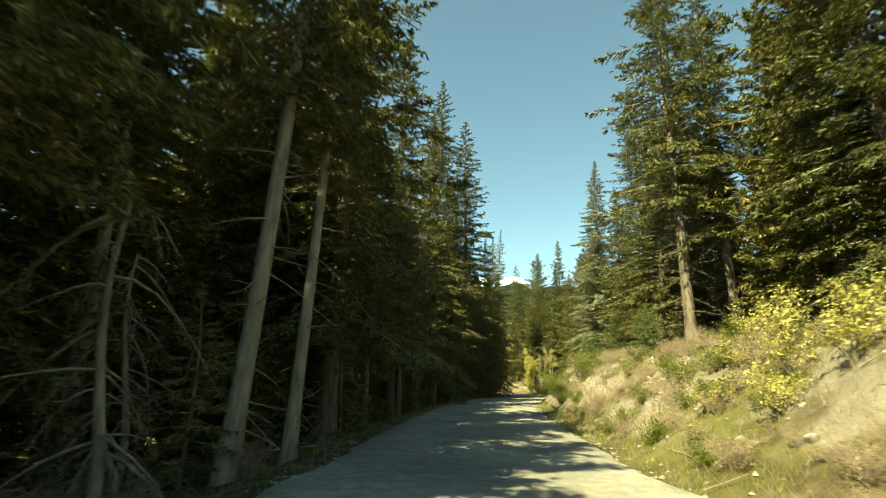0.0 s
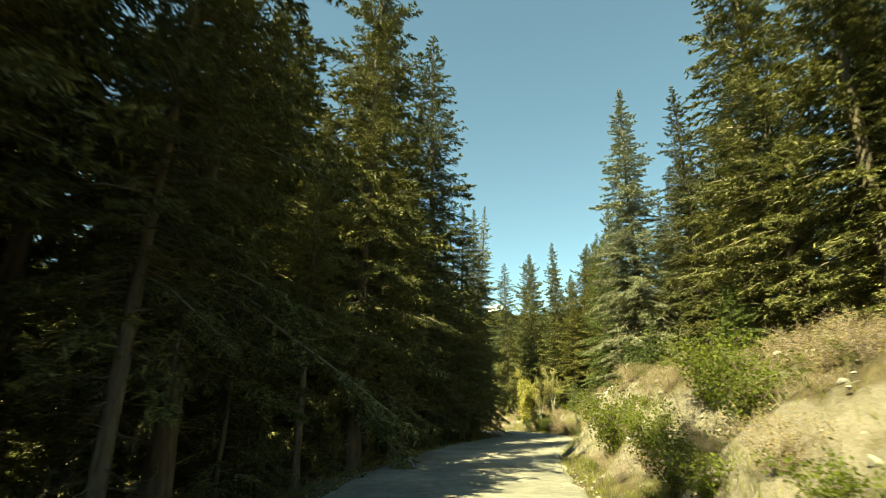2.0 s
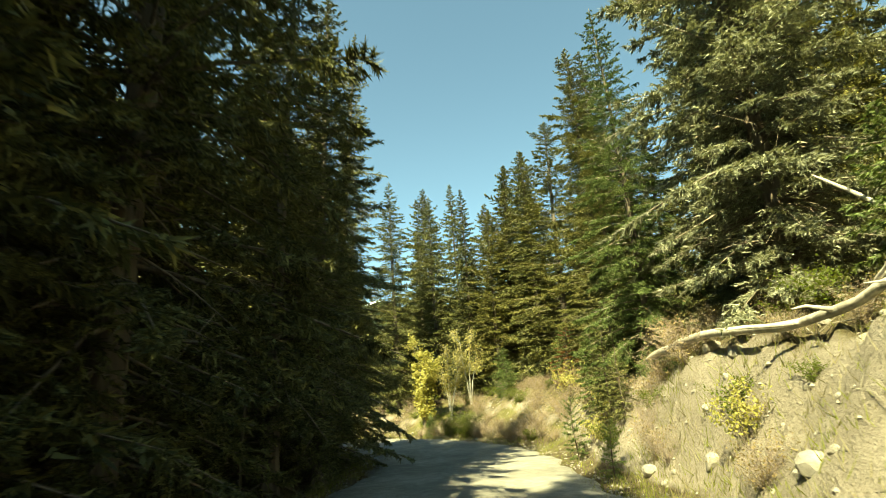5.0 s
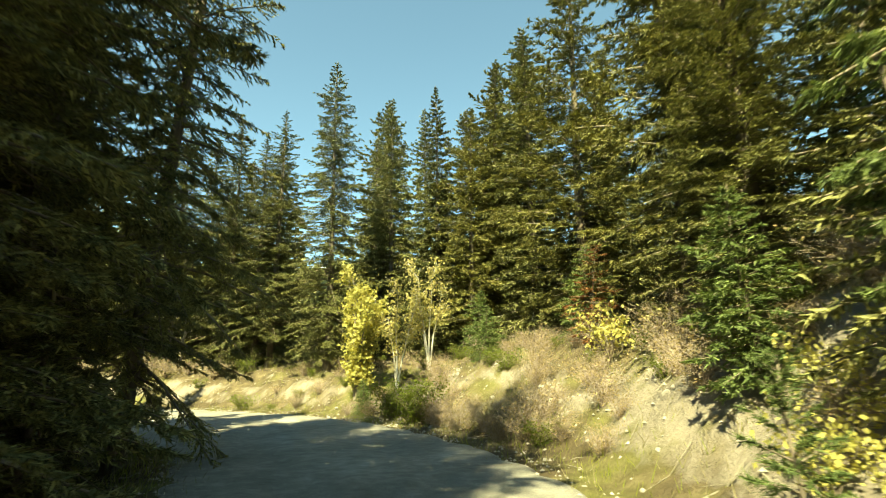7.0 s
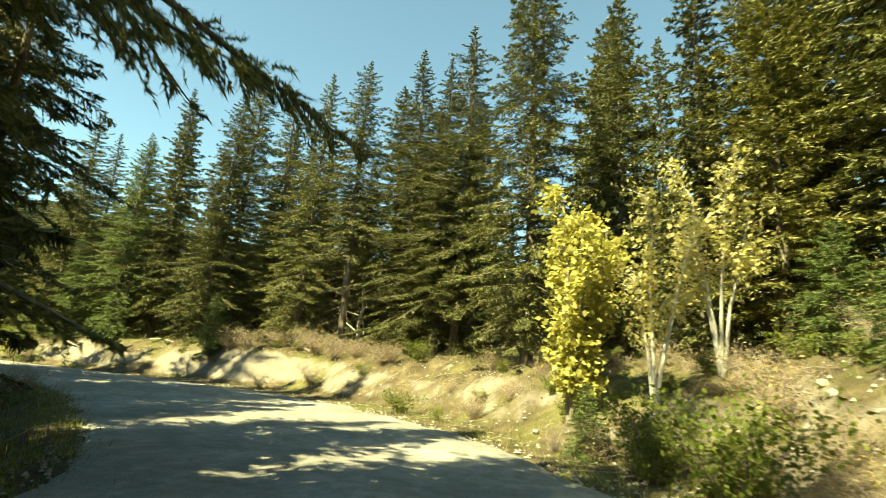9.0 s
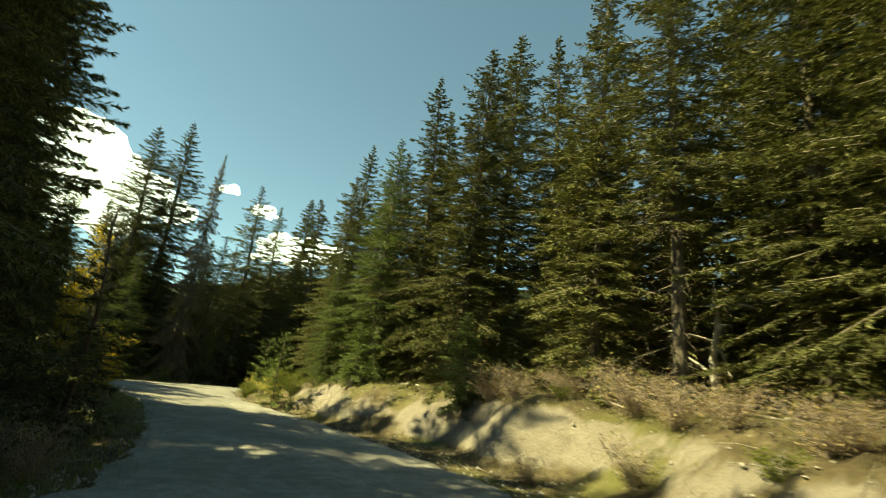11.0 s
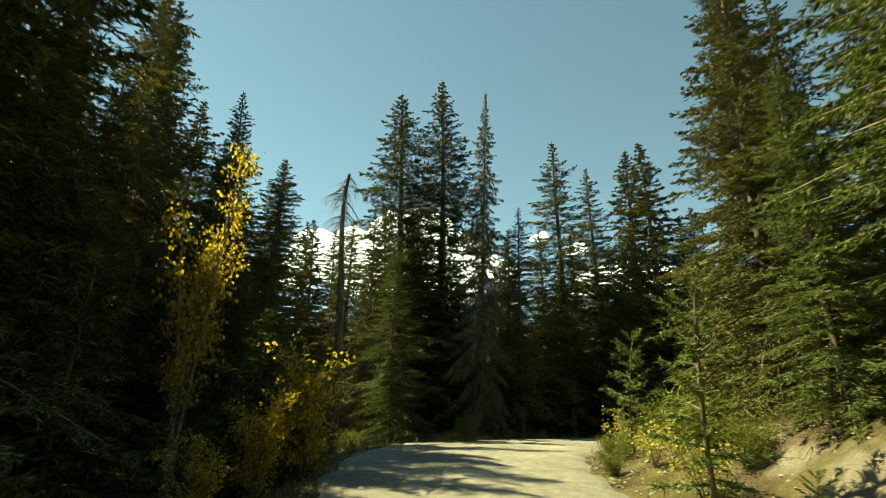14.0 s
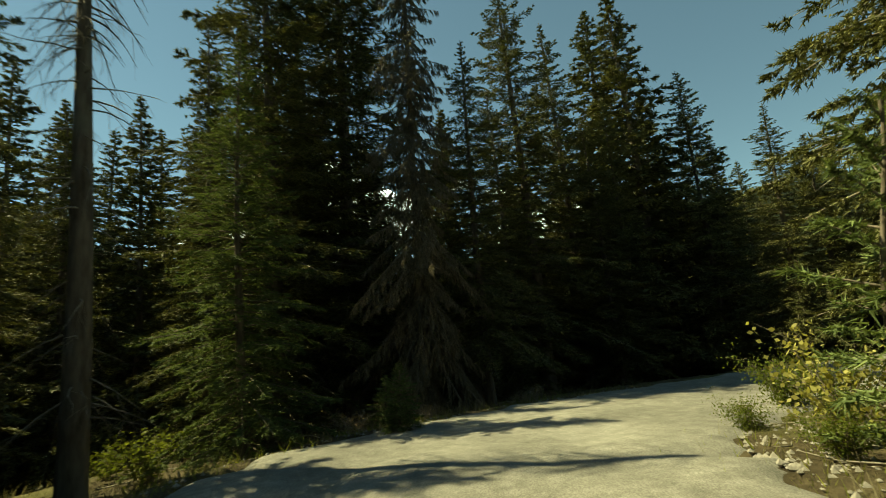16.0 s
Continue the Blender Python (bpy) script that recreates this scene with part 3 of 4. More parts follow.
def shrub_parts(name, H, R, seed, leaf, bark, stems=9, twigs=10, leaves=900, size=(0.07, 0.045), droop=0.2, bare=0.0, clump=0.22, thick=0.008):
    """A shrub or small broadleaf tree: forked stems, twigs and single leaves."""
    r = np.random.default_rng(seed)
    az = r.uniform(0, 6.28, stems)
    reach = R * r.uniform(0.25, 1.0, stems)
    hh = H * r.uniform(0.6, 1.0, stems)
    kk = np.linspace(0, 1, 6)
    o = np.stack([np.cos(az), np.sin(az)], 1)
    p = np.zeros((stems, 6, 3))
    p[..., :2] = o[:, None] * (reach[:, None] * kk ** 1.4)[..., None] + r.normal(0, 0.03 * H ** 0.5, (stems, 6, 2)) * kk[:, None]
    p[..., 2] = hh[:, None] * (kk - droop * kk ** 3 * 0.4) - 0.05
    v1, f1 = tubes(p, np.ones((stems, 1)) * thick * H ** 0.6 * np.array([1.5, 1.2, 0.9, 0.65, 0.4, 0.15]), 5)
    m = stems * twigs
    si = np.repeat(np.arange(stems), twigs)
    u = r.uniform(max(bare, 0.12), 0.98, m) * 5
    k0 = np.minimum(u.astype(int), 4)
    b = p[si, k0] + (p[si, k0 + 1] - p[si, k0]) * (u - k0)[:, None]
    d = unit(np.concatenate([o[si] * r.uniform(-0.3, 1.0, (m, 1)) + r.normal(0, 0.7, (m, 2)), r.uniform(0.0, 0.9, (m, 1))], 1))
    tl = r.uniform(0.25, 0.8, m) * R * 0.6
    q = b[:, None] + d[:, None] * (tl[:, None] * np.array([0, 0.5, 1]))[..., None]
    v2, f2 = tubes(q[:, ::2], np.ones((m, 1)) * thick * 0.5 * np.array([1, 0.3]), 3)
    wood = mesh_from(name + "_stem", np.concatenate([v1, v2]), np.concatenate([f1, f2 + len(v1)]), bark)
    li = r.integers(0, m, leaves)
    at = q[li, 0] + d[li] * (tl[li] * r.uniform(0.2, 1.05, leaves))[:, None] + r.normal(0, clump * R * 0.35, (leaves, 3))
    way = unit(r.normal(size=(leaves, 3)) + np.array([0, 0, -0.4]))
    side = unit(np.cross(way, r.normal(size=(leaves, 3))))
    g = r.uniform(0.6, 1.35, leaves)
    fol = mesh_from(name + "_foliage", *leaf_quads(at, way, side, size[0] * g, size[1] * g), leaf, False)
    return [("stem", wood, "", ""), ("foliage", fol, "", "stuff")]


def shrub_kind(name, label, category, group, H, R, seed, leaf, bark=TWIG, **kw):
    return Kind(name, label, category, group, H, shrub_parts(name, H, R, seed, leaf, bark, **kw))


YELLOW_TREE = shrub_kind("aspen_tree", "young aspen with dense yellow autumn leaves", "broadleaf tree", "autumn trees", 5.2, 1.0, 201, LEAF_YELLOW, BARK_PALE, stems=7, twigs=30, leaves=6500, size=(0.10, 0.075), thick=0.014)
PALE_TREE = shrub_kind("birch_tree", "thin white-barked birch with sparse pale leaves", "broadleaf tree", "autumn trees", 4.4, 1.1, 202, LEAF_PALE, BARK_WHITE, stems=4, twigs=34, leaves=1700, size=(0.09, 0.06), bare=0.4, thick=0.012)
TALL_ASPEN = shrub_kind("aspen_tree", "tall shaded aspen with thin yellow leaves", "broadleaf tree", "autumn trees", 9.5, 1.7, 203, LEAF_GOLD, BARK_PALE, stems=5, twigs=34, leaves=3600, size=(0.11, 0.085), bare=0.35, thick=0.016)
GOLD_TREE = shrub_kind("aspen_tree", "small shaded aspen with golden and olive leaves", "broadleaf tree", "autumn trees", 3.0, 1.1, 204, LEAF_GOLD, BARK_PALE, stems=9, twigs=22, leaves=2400, size=(0.085, 0.06), thick=0.012)
BUSH_YELLOW = [shrub_kind("willow_shrub", "leggy shrub with bright yellow autumn leaves", "shrub", "roadside shrubs", 1.6, 0.8, 211 + i, LEAF_YELLOW, stems=9, twigs=12, leaves=620, size=(0.08, 0.055), bare=0.3) for i in range(2)]
BUSH_DRY = [shrub_kind("dry_shrub", "dry tan shrub with thin grey twigs", "shrub", "roadside shrubs", 0.95, 0.75, 221 + i, LEAF_DRY, SHRUB_TWIG, stems=26, twigs=18, leaves=700, size=(0.045, 0.022), thick=0.005) for i in range(3)]
BUSH_GREEN = [shrub_kind("green_shrub", "low olive-green leafy shrub", "shrub", "roadside shrubs", 1.0, 0.8, 231 + i, LEAF_GREEN, stems=12, twigs=12, leaves=1100, size=(0.06, 0.04)) for i in range(2)]
BUSH_BARE = [shrub_kind("bare_shrub", "leafless grey thicket of thin twigs", "shrub", "roadside shrubs", 1.5, 0.9, 241, LEAF_DRY, SHRUB_TWIG, stems=34, twigs=18, leaves=160, size=(0.045, 0.025), thick=0.0045)]
BUSH_BIG = shrub_kind("alder_shrub", "wide leafy alder shrub on the road's edge", "shrub", "roadside shrubs", 1.9, 1.3, 251, LEAF_GREEN, stems=18, twigs=20, leaves=3000, size=(0.075, 0.05))

# ---- single trees that stand out along the road: sort, place, height, breadth ----
for kinds, x, y, h, fat in [
    (SPRUCE[1:2], -1.4, 37.5, 23.0, 1.0), (SPRUCE[2:], 0.2, 40.6, 18.0, 1.0), (SPRUCE[:1], -0.6, 32.0, 22.5, 0.95), (SPRUCE[1:2], -2.9, 13.4, 20.5, 1.05), (SPRUCE[1:2], -2.4, 24.0, 20.5, 0.95), (SPRUCE[2:], 1.8, 42.6, 25.0, 0.9),
    (BARE[:1], 9.5, 19.7, 20.5, 1.0), (BARE[1:], 11.8, 20.6, 18.0, 1.0), (PINE[:1], 11.4, 14.0, 17.0, 1.1), (SPRUCE[:1], 10.3, 10.9, 17.0, 1.1),
    (SLIM[:1], 11.9, 34.1, 12.2, 1.0), (PINE[1:], 11.1, 31.0, 6.6, 1.2), (SPRUCE[2:], 11.6, 28.6, 17.0, 1.1),
    (BLUE, 13.2, 42.5, 18.4, 1.0), (SPRUCE[1:2], 17.2, 45.2, 13.5, 1.1),
]:
    put_tree(kinds, x, y, h, fat)
for kinds, x, y, h, fat in [
    (PINE[:1], 20.8, 46.2, 17.7, 1.1), (SPRUCE[:1], 22.6, 52.5, 17.9, 1.0), (PINE[1:], 16.0, 53.3, 15.4, 1.0),
    (SLIM[1:], 19.9, 71.1, 18.5, 0.9), (SLIM[:1], 20.0, 86.8, 23.6, 0.9), (PINE[:1], 17.4, 69.8, 14.4, 1.1), (PINE[1:], 16.2, 66.5, 12.7, 1.1),
(SPRUCE[:1], 2.2, 56.4, 13.5, 1.1), (SPRUCE[:1], 4.4, 52.3, 13.0, 0.9), (SPRUCE[2:], 3.3, 53.6, 13.0, 1.0), (SPRUCE[2:], 2.4, 51.0, 15.0, 1.0), (SPRUCE[1:2], 0.6, 48.6, 17.0, 1.0), (SPRUCE[2:], 4.9, 47.3, 7.0, 1.2), (SPRUCE[:1], 4.6, 49.6, 16.0, 1.0), (SPRUCE[1:2], 3.6, 46.8, 15.0, 1.1), (PINE[:1], 14.6, 78.7, 19.4, 1.1), 
]:
    put_tree(kinds, x, y, h, fat)
for kinds, x, y, h, fat in [
    (SPRUCE[2:], -6.1, 80.4, 16.8, 1.1), (SLIM[1:], -13.1, 84.4, 17.6, 1.0), (SLIM[:1], -7.6, 89.6, 18.3, 1.0), (BARE[:1], 2.3, 75.2, 14.5, 1.1),
    (SPRUCE[:1], 6.6, 73.6, 13.6, 1.1), (SPRUCE[2:], 7.4, 83.9, 17.0, 1.1), (SPRUCE[2:], 9.9, 68.6, 15.8, 1.0), (SPRUCE[:1], 13.6, 72.2, 16.0, 1.0),
    (SLIM[:1], 15.4, 69.6, 15.6, 0.9), (PINE[1:], 18.5, 68.4, 17.0, 1.0), (SLIM[1:], 19.0, 65.9, 17.0, 1.0), (PINE[:1], 17.1, 58.8, 15.0, 1.2),
    (SPRUCE[1:2], 16.6, 53.0, 15.0, 1.1), (BRIGHT, 12.3, 45.9, 10.6, 0.8), (SPRUCE[2:], 14.6, 50.4, 8.0, 1.5), (SPRUCE[2:], 18.1, 64.0, 16.0, 1.1),
]:
    put_tree(kinds, x, y, h, fat)
for kinds, x, y, h, fat in [
    (BRIGHT, -11.3, 78.6, 12.0, 0.95), (SLIM[:1], -9.4, 79.2, 15.0, 1.0), (SPRUCE[2:], -5.2, 77.0, 13.8, 1.1), (SPRUCE[1:2], -3.0, 79.2, 15.0, 1.1),
    (SPRUCE[:1], -0.2, 76.4, 14.5, 1.1), (SPRUCE[2:], 3.4, 79.2, 15.0, 1.1), (SPRUCE[:1], 5.0, 74.6, 14.5, 1.1), (SPRUCE[1:2], 7.4, 73.0, 15.0, 1.1),
    (SPRUCE[2:], -12.6, 80.4, 12.5, 1.2), (SPRUCE[:1], -19.6, 86.4, 16.5, 1.1), (SPRUCE[1:2], -16.4, 80.4, 12.0, 1.2),
]:
    put_tree(kinds, x, y, h, fat)
for kinds, x, y, h, fat in [
    (SPRUCE[1:2], -32.2, 84.0, 17.1, 1.1), (SPRUCE[1:2], -28.4, 79.6, 10.5, 1.1),
    (SPRUCE[:1], -33.4, 86.8, 16.6, 1.0), (SLIM[:1], -35.1, 90.5, 19.4, 1.15), (SLIM[1:], -32.8, 90.4, 18.6, 1.15), (SLIM[:1], -47.4, 69.9, 18.6, 1.0),
    (SLIM[1:], -45.3, 72.2, 17.0, 1.0), (SLIM[:1], -45.3, 67.9, 17.4, 1.0), (SPRUCE[2:], -28.4, 66.4, 10.0, 1.0), (SPRUCE[:1], -21.7, 66.3, 13.4, 1.0), (SPRUCE[1:2], -24.2, 65.2, 17.0, 1.0), (SPRUCE[2:], -18.6, 66.3, 9.0, 1.0), (PINE[:1], -16.4, 65.4, 17.0, 1.1), (SPRUCE[:1], -19.5, 64.9, 12.0, 1.0),
    (SLIM[:1], -49.5, 64.8, 21.5, 1.0), (SLIM[1:], -47.1, 63.2, 22.4, 1.0), (SPRUCE[1:2], -35.7, 63.6, 20.0, 1.0), (SPRUCE[2:], -26.5, 64.4, 18.0, 1.0),
    (SLIM[:1], -36.5, 74.8, 14.0, 1.0), (SPRUCE[:1], -38.4, 72.9, 14.5, 1.0), (SLIM[1:], -36.2, 70.6, 13.2, 1.0), (SPRUCE[2:], -38.0, 68.0, 13.8, 1.0), (SPRUCE[2:], -39.4, 98.5, 18.0, 1.0), (SLIM[:1], -46.0, 112.0, 16.6, 1.0), (SLIM[:1], -42.5, 104.0, 14.0, 1.0),
]:
    put_tree(kinds, x, y, h, fat)
for kinds, x, y, h, fat, tip in [
    (LEANING, 5.2, 54.6, 18.2, 0.72, (0.05, 0.0)), (BLEACHED, -3.4, 8.6, 15.5, 1.0, (0.06, 0.0)), (BLEACHED, -2.85, 10.1, 14.0, 0.85, (0.03, 0.0)), (BLEACHED, -6.2, 8.8, 13.0, 1.0, (0, 0)),
    (SPRUCE[2:], -29.9, 74.5, 17.1, 1.1, (0, 0.0)), (SPRUCE[:1], -30.9, 76.6, 18.8, 1.1, (0.0, 0.0)), (MOSSY, -27.2, 77.3, 15.7, 0.6, (0.0, 0.04)),
    (SPRUCE[:1], -19.3, 83.6, 17.0, 1.15, (0.0, 0.02)), (SPRUCE[2:], -18.2, 88.0, 13.0, 1.1, (0, 0)), (SPRUCE[1:2], -26.4, 89.4, 8.5, 1.3, (0, 0)), (SPRUCE[2:], -27.6, 93.6, 8.5, 1.3, (0, 0)), (SPRUCE[:1], -25.2, 95.0, 8.0, 1.3, (0, 0)), (SPRUCE[1:2], -24.6, 100.0, 9.0, 1.3, (0, 0)), (SPRUCE[2:], -28.0, 98.5, 9.0, 1.2, (0, 0)),
]:
    put_tree(kinds, x, y, h, fat, tip=tip)
for kinds, x, y, h, fat in [
    (SPRUCE[2:], -31.3, 92.1, 13.6, 0.9), (SPRUCE[:1], -32.6, 94.9, 11.5, 1.0), (SPRUCE[2:], -33.6, 97.9, 11.0, 1.0), (SPRUCE[:1], -36.2, 103.4, 10.8, 1.0), (SPRUCE[1:2], -27.4, 95.0, 8.0, 1.2),
    (SPRUCE[2:], -24.4, 88.0, 7.5, 1.3), (SPRUCE[:1], -25.0, 93.4, 8.6, 1.2), (SPRUCE[1:2], -30.6, 103.0, 8.4, 1.2), (SPRUCE[2:], -40.4, 111.4, 10.5, 1.1), (SPRUCE[:1], -28.0, 100.5, 9.0, 1.2),
]:
    put_tree(kinds, x, y, h, fat)
for kinds, x, y, h, fat in [
    # mostly out of view: added to keep the sun off the first roadside trunks
    (BARE[:1], -6.0, 4.0, 17.0, 1.1), (BARE[1:], -7.6, 1.8, 17.0, 1.1), (BARE[:1], -9.2, 5.6, 17.0, 1.1), (BARE[1:], -5.0, 1.6, 17.0, 1.1), (SPRUCE[1:2], -8.4, 8.4, 17.0, 1.1), (SPRUCE[2:], -10.8, 7.4, 16.0, 1.1),
    # left of the last bend: added for the shadow they throw on the road
    (SPRUCE[:1], -23.5, 68.0, 11.5, 1.0), (SPRUCE[2:], -25.2, 69.3, 10.0, 1.2), (SPRUCE[1:2], -23.0, 69.4, 9.0, 1.2), (SPRUCE[2:], -21.2, 69.0, 5.0, 1.2), (SPRUCE[:1], -19.6, 68.4, 4.0, 1.2), (SPRUCE[1:2], -22.2, 67.4, 7.0, 1.2), (SPRUCE[2:], -24.4, 67.6, 11.0, 1.2), (SPRUCE[2:], -18.6, 63.6, 15.0, 1.0), (SPRUCE[1:2], -20.9, 63.9, 13.5, 1.0), (SPRUCE[2:], -22.4, 63.6, 13.5, 1.0),
]:
    put_tree(kinds, x, y, h, fat)
# at and beyond the left of view: added, some made extra tall, to shade the bank
for kinds, x, y, h, fat in [
    (SPRUCE[1:2], -15.0, 64.6, 19.0, 1.1), (PINE[1:], -13.4, 65.2, 16.0, 1.1), (SPRUCE[:1], -12.0, 63.3, 26.0, 0.72), (SPRUCE[1:2], -9.6, 62.8, 22.0, 0.8), (SPRUCE[2:], -7.2, 61.8, 18.0, 0.9),
    (SPRUCE[2:], -4.8, 62.6, 16.0, 1.0), (SPRUCE[:1], -2.6, 62.0, 16.0, 1.0), 
]:
    put_tree(kinds, x, y, h, fat)
for kind, x, y, h in [
    (YOUNG[0], -3.2, 74.6, 2.8), (YOUNG[1], 8.1, 20.6, 2.3), (YOUNG[0], 9.7, 28.6, 2.3), (YOUNG[1], 10.5, 35.9, 2.6), (YOUNG[0], 10.9, 38.9, 2.4), (YOUNG[0], 12.6, 46.8, 2.6),
    (YOUNG[1], 15.9, 57.2, 2.8), (RUSTY[0], 15.4, 56.0, 3.0), (YOUNG[1], -18.1, 70.1, 3.3), (BRIGHT[0], -25.4, 73.6, 7.5), (SAPLING[0], -13.1, 75.4, 3.0), (SAPLING[1], -9.9, 74.7, 1.0),
    (SAPLING[0], -11.6, 75.1, 0.9), (YOUNG[1], 10.4, 61.9, 1.2), (SAPLING[1], 10.7, 47.2, 1.5), (SAPLING[0], 9.9, 44.4, 1.1), (YOUNG[1], 13.9, 59.8, 1.7), (YOUNG[0], -23.8, 75.7, 1.1),
    (YOUNG[1], -9.6, 76.4, 2.4), (SAPLING[0], -18.7, 78.2, 2.8), (BRIGHT[0], -13.2, 77.8, 5.8), (SHADE_FIR[0], 11.1, 46.1, 2.2), (SHADE_FIR[1], 10.9, 45.3, 1.6), (YOUNG[1], 12.7, 49.1, 2.4), (SHADE_FIR[0], 11.9, 47.0, 3.4), (YOUNG[0], -26.3, 76.2, 1.2),
]:
    kind.place(x, y, h)
YELLOW_TREE.place(10.4, 63.4, 5.7, fat=1.15)
YELLOW_TREE.place(11.0, 65.6, 3.4, label="smaller aspen with thin yellow leaves")
PALE_TREE.place(11.7, 62.5, 4.4)
PALE_TREE.place(12.9, 62.7, 4.6)
TALL_ASPEN.place(-16.9, 68.8, 7.6, fat=0.7)
for x, y, h in [(-17.7, 70.8, 2.8), (-16.6, 70.1, 2.0), (-18.8, 70.4, 1.7), (-15.0, 69.5, 1.5)]:
    GOLD_TREE.place(x, y, h)
BUSH_BIG.place(6.3, 28.9, 1.7)
for i, (x, y, h) in enumerate([(-2.3, 74.5, 1.2), (-1.3, 74.2, 1.0), (-0.6, 75.3, 1.0), (0.7, 75.5, 1.1), (1.7, 73.9, 1.3), (2.7, 73.1, 1.1), (3.8, 72.4, 0.9), (-0.2, 74.4, 0.8), (5.0, 71.4, 1.0), (3.2, 74.3, 0.9)]):
    BUSH_DRY[i % 3].place(x, y, h, fat=1.25)
BUSH_BIG.place(11.2, 58.6, 1.5)
for x, y, h in [(5.6, 24.2, 1.2), (6.4, 23.4, 1.4), (5.9, 25.9, 1.3), (6.9, 25.0, 1.5), (11.0, 60.4, 1.3), (-17.3, 78.2, 1.2), (-16.2, 77.6, 1.1), (-15.2, 77.2, 1.2), (-18.4, 79.8, 1.3), (-14.2, 77.0, 0.9), (-18.0, 77.4, 0.7), (-16.6, 76.3, 0.6), (-19.9, 79.4, 0.8), (-20.4, 78.6, 0.5), (-19.0, 77.8, 0.5), (-21.0, 80.2, 0.9)]:
    BUSH_BIG.place(x, y, h)
for i, (x, y, h) in enumerate([(6.7, 10.2, 1.35), (5.4, 6.8, 1.2), (7.4, 12.2, 1.2), (4.8, 7.6, 1.0), (5.7, 8.6, 1.1), (4.7, 9.4, 0.8), (6.2, 7.6, 1.1), (5.9, 10.6, 0.8), (-19.2, 78.3, 1.2), (-15.8, 76.6, 1.0), (9.4, 40.6, 0.9), (14.3, 54.0, 1.8), (11.4, 47.6, 1.1), (12.1, 47.9, 1.0), (11.2, 46.9, 0.7), (-13.9, 75.9, 1.2)]):
    BUSH_YELLOW[i % 2].place(x, y, h)

# ---- the forest on both sides ----
taken = [(o.location.x, o.location.y) for o in scene.objects if o.parent is None and ("tree" in o.name or "fir" in o.name)]
rnd = random.Random(4)


def scatter(n, box, spacing, allowed, act, near=None, bald=True):
    """Tries n places in a box; acts on those that are allowed and not too near a place taken."""
    x0, x1, y0, y1 = box
    xy = np.array([(rnd.uniform(x0, x1), rnd.uniform(y0, y1)) for _ in range(n)])
    s, hw, num = road_place(xy)
    held = taken if near is None else near
    for (x, y), a, b, c in zip(xy, s, hw, num):
        if spacing < 1 and bald and bare(x, y)[0]:
            continue
        if allowed(a, b, c, x, y) and all((x - p) ** 2 + (y - q) ** 2 > spacing ** 2 for p, q in held):
            act(x, y, a)
            held.append((x, y))


def trees(kinds, lo, hi):
    return lambda x, y, s: put_tree(rnd.choice(kinds), x, y, rnd.uniform(lo, hi), rnd.uniform(0.85, 1.15), rnd.uniform(-1.5, 1.5), rnd.uniform(0, 360))


def open_view(x, y):
    """Left of the bend the forest keeps back, so that the road opens to the sky."""
    return y < 60 or y < min(59.5 + 0.24 * (5.34 - x), 65.6)


scatter(1500, (-24, 8, 7, 66), 1.7, lambda s, hw, num, x, y: -5.8 < s < -hw - 1.0 and open_view(x, y) and not (48 < y < 62 and s > -4.6) and not (y < 11 and s > -4.6), lambda x, y, s: put_tree(rnd.choice([BARE, BARE, SPRUCE] if y < 40 else [SPRUCE, SPRUCE, BARE]), x, y, min(rnd.uniform(0.75, 0.95) * (2.0 * (2.2 - s) + 1), 15) if y < 40 else rnd.uniform(9, 11.5), rnd.uniform(0.85, 1.15), 0, rnd.uniform(0, 360)))
# trees behind and left of the start, mostly unseen, added to shade road and trunks
scatter(900, (-12, 2, -26, 9), 1.9, lambda s, hw, num, x, y: -9.5 < s < -hw - 1.3 and -x > 1.04 * y - 0.4 and (y > 0 or s < -6), lambda x, y, s: put_tree(rnd.choice([BARE, SPRUCE, BARE]), x, y, min(rnd.uniform(0.8, 1.0) * (2.0 * (2.2 - s) + 1), 16), 1.0, 0, rnd.uniform(0, 360)))
scatter(1100, (-30, 8, -30, 72), 1.75, lambda s, hw, num, x, y: -9.8 < s < -5.8 and num < 13.4 and open_view(x, y) , lambda x, y, s: put_tree(rnd.choice([SPRUCE, SLIM, SPRUCE]), x, y, rnd.uniform(14, 17) if y < 38 else rnd.uniform(11, 14), 1.15, 0, rnd.uniform(0, 360)))
scatter(900, (-34, 8, -40, 72), 2.4, lambda s, hw, num, x, y: -17 < s < -9.6 and num < 13.4 and open_view(x, y), trees([SPRUCE, SLIM, SPRUCE], 14.5, 18))
scatter(1200, (-40, -2, 54, 80), 1.9, lambda s, hw, num, x, y: -11 < s < -hw - 1.9 and 13.4 <= num < 19.0 and open_view(x, y), trees([SPRUCE, SPRUCE, SLIM], 15, 18.5))
scatter(1200, (5, 40, -6, 100), 2.6, lambda s, hw, num, x, y: 8.4 < s < 17 and num < 13.5 and (y < 40 or s > 9.5), trees([SPRUCE, PINE, SLIM, SPRUCE], 11, 15))
scatter(800, (-22, 6, 74, 100), 2.6, lambda s, hw, num, x, y: 7.0 < s < 16 and 13 < num < 21, trees([SPRUCE, SLIM], 10, 13.5))
scatter(1300, (-60, -24, 58, 110), 1.8, lambda s, hw, num, x, y: -26 < s < -5.5 and num >= 18.8 and x < -27 + 0.35 * (75 - y) and (y > 73 or x < -37), trees([SPRUCE, SLIM, SPRUCE], 9, 12.5))
scatter(420, (-24, 8, 3, 72), 1.4, lambda s, hw, num, x, y: -9 < s < -hw - 1.2, lambda x, y, s: rnd.choice(SHADE_FIR).place(x, y, rnd.uniform(1.2, 4.5)), near=[])
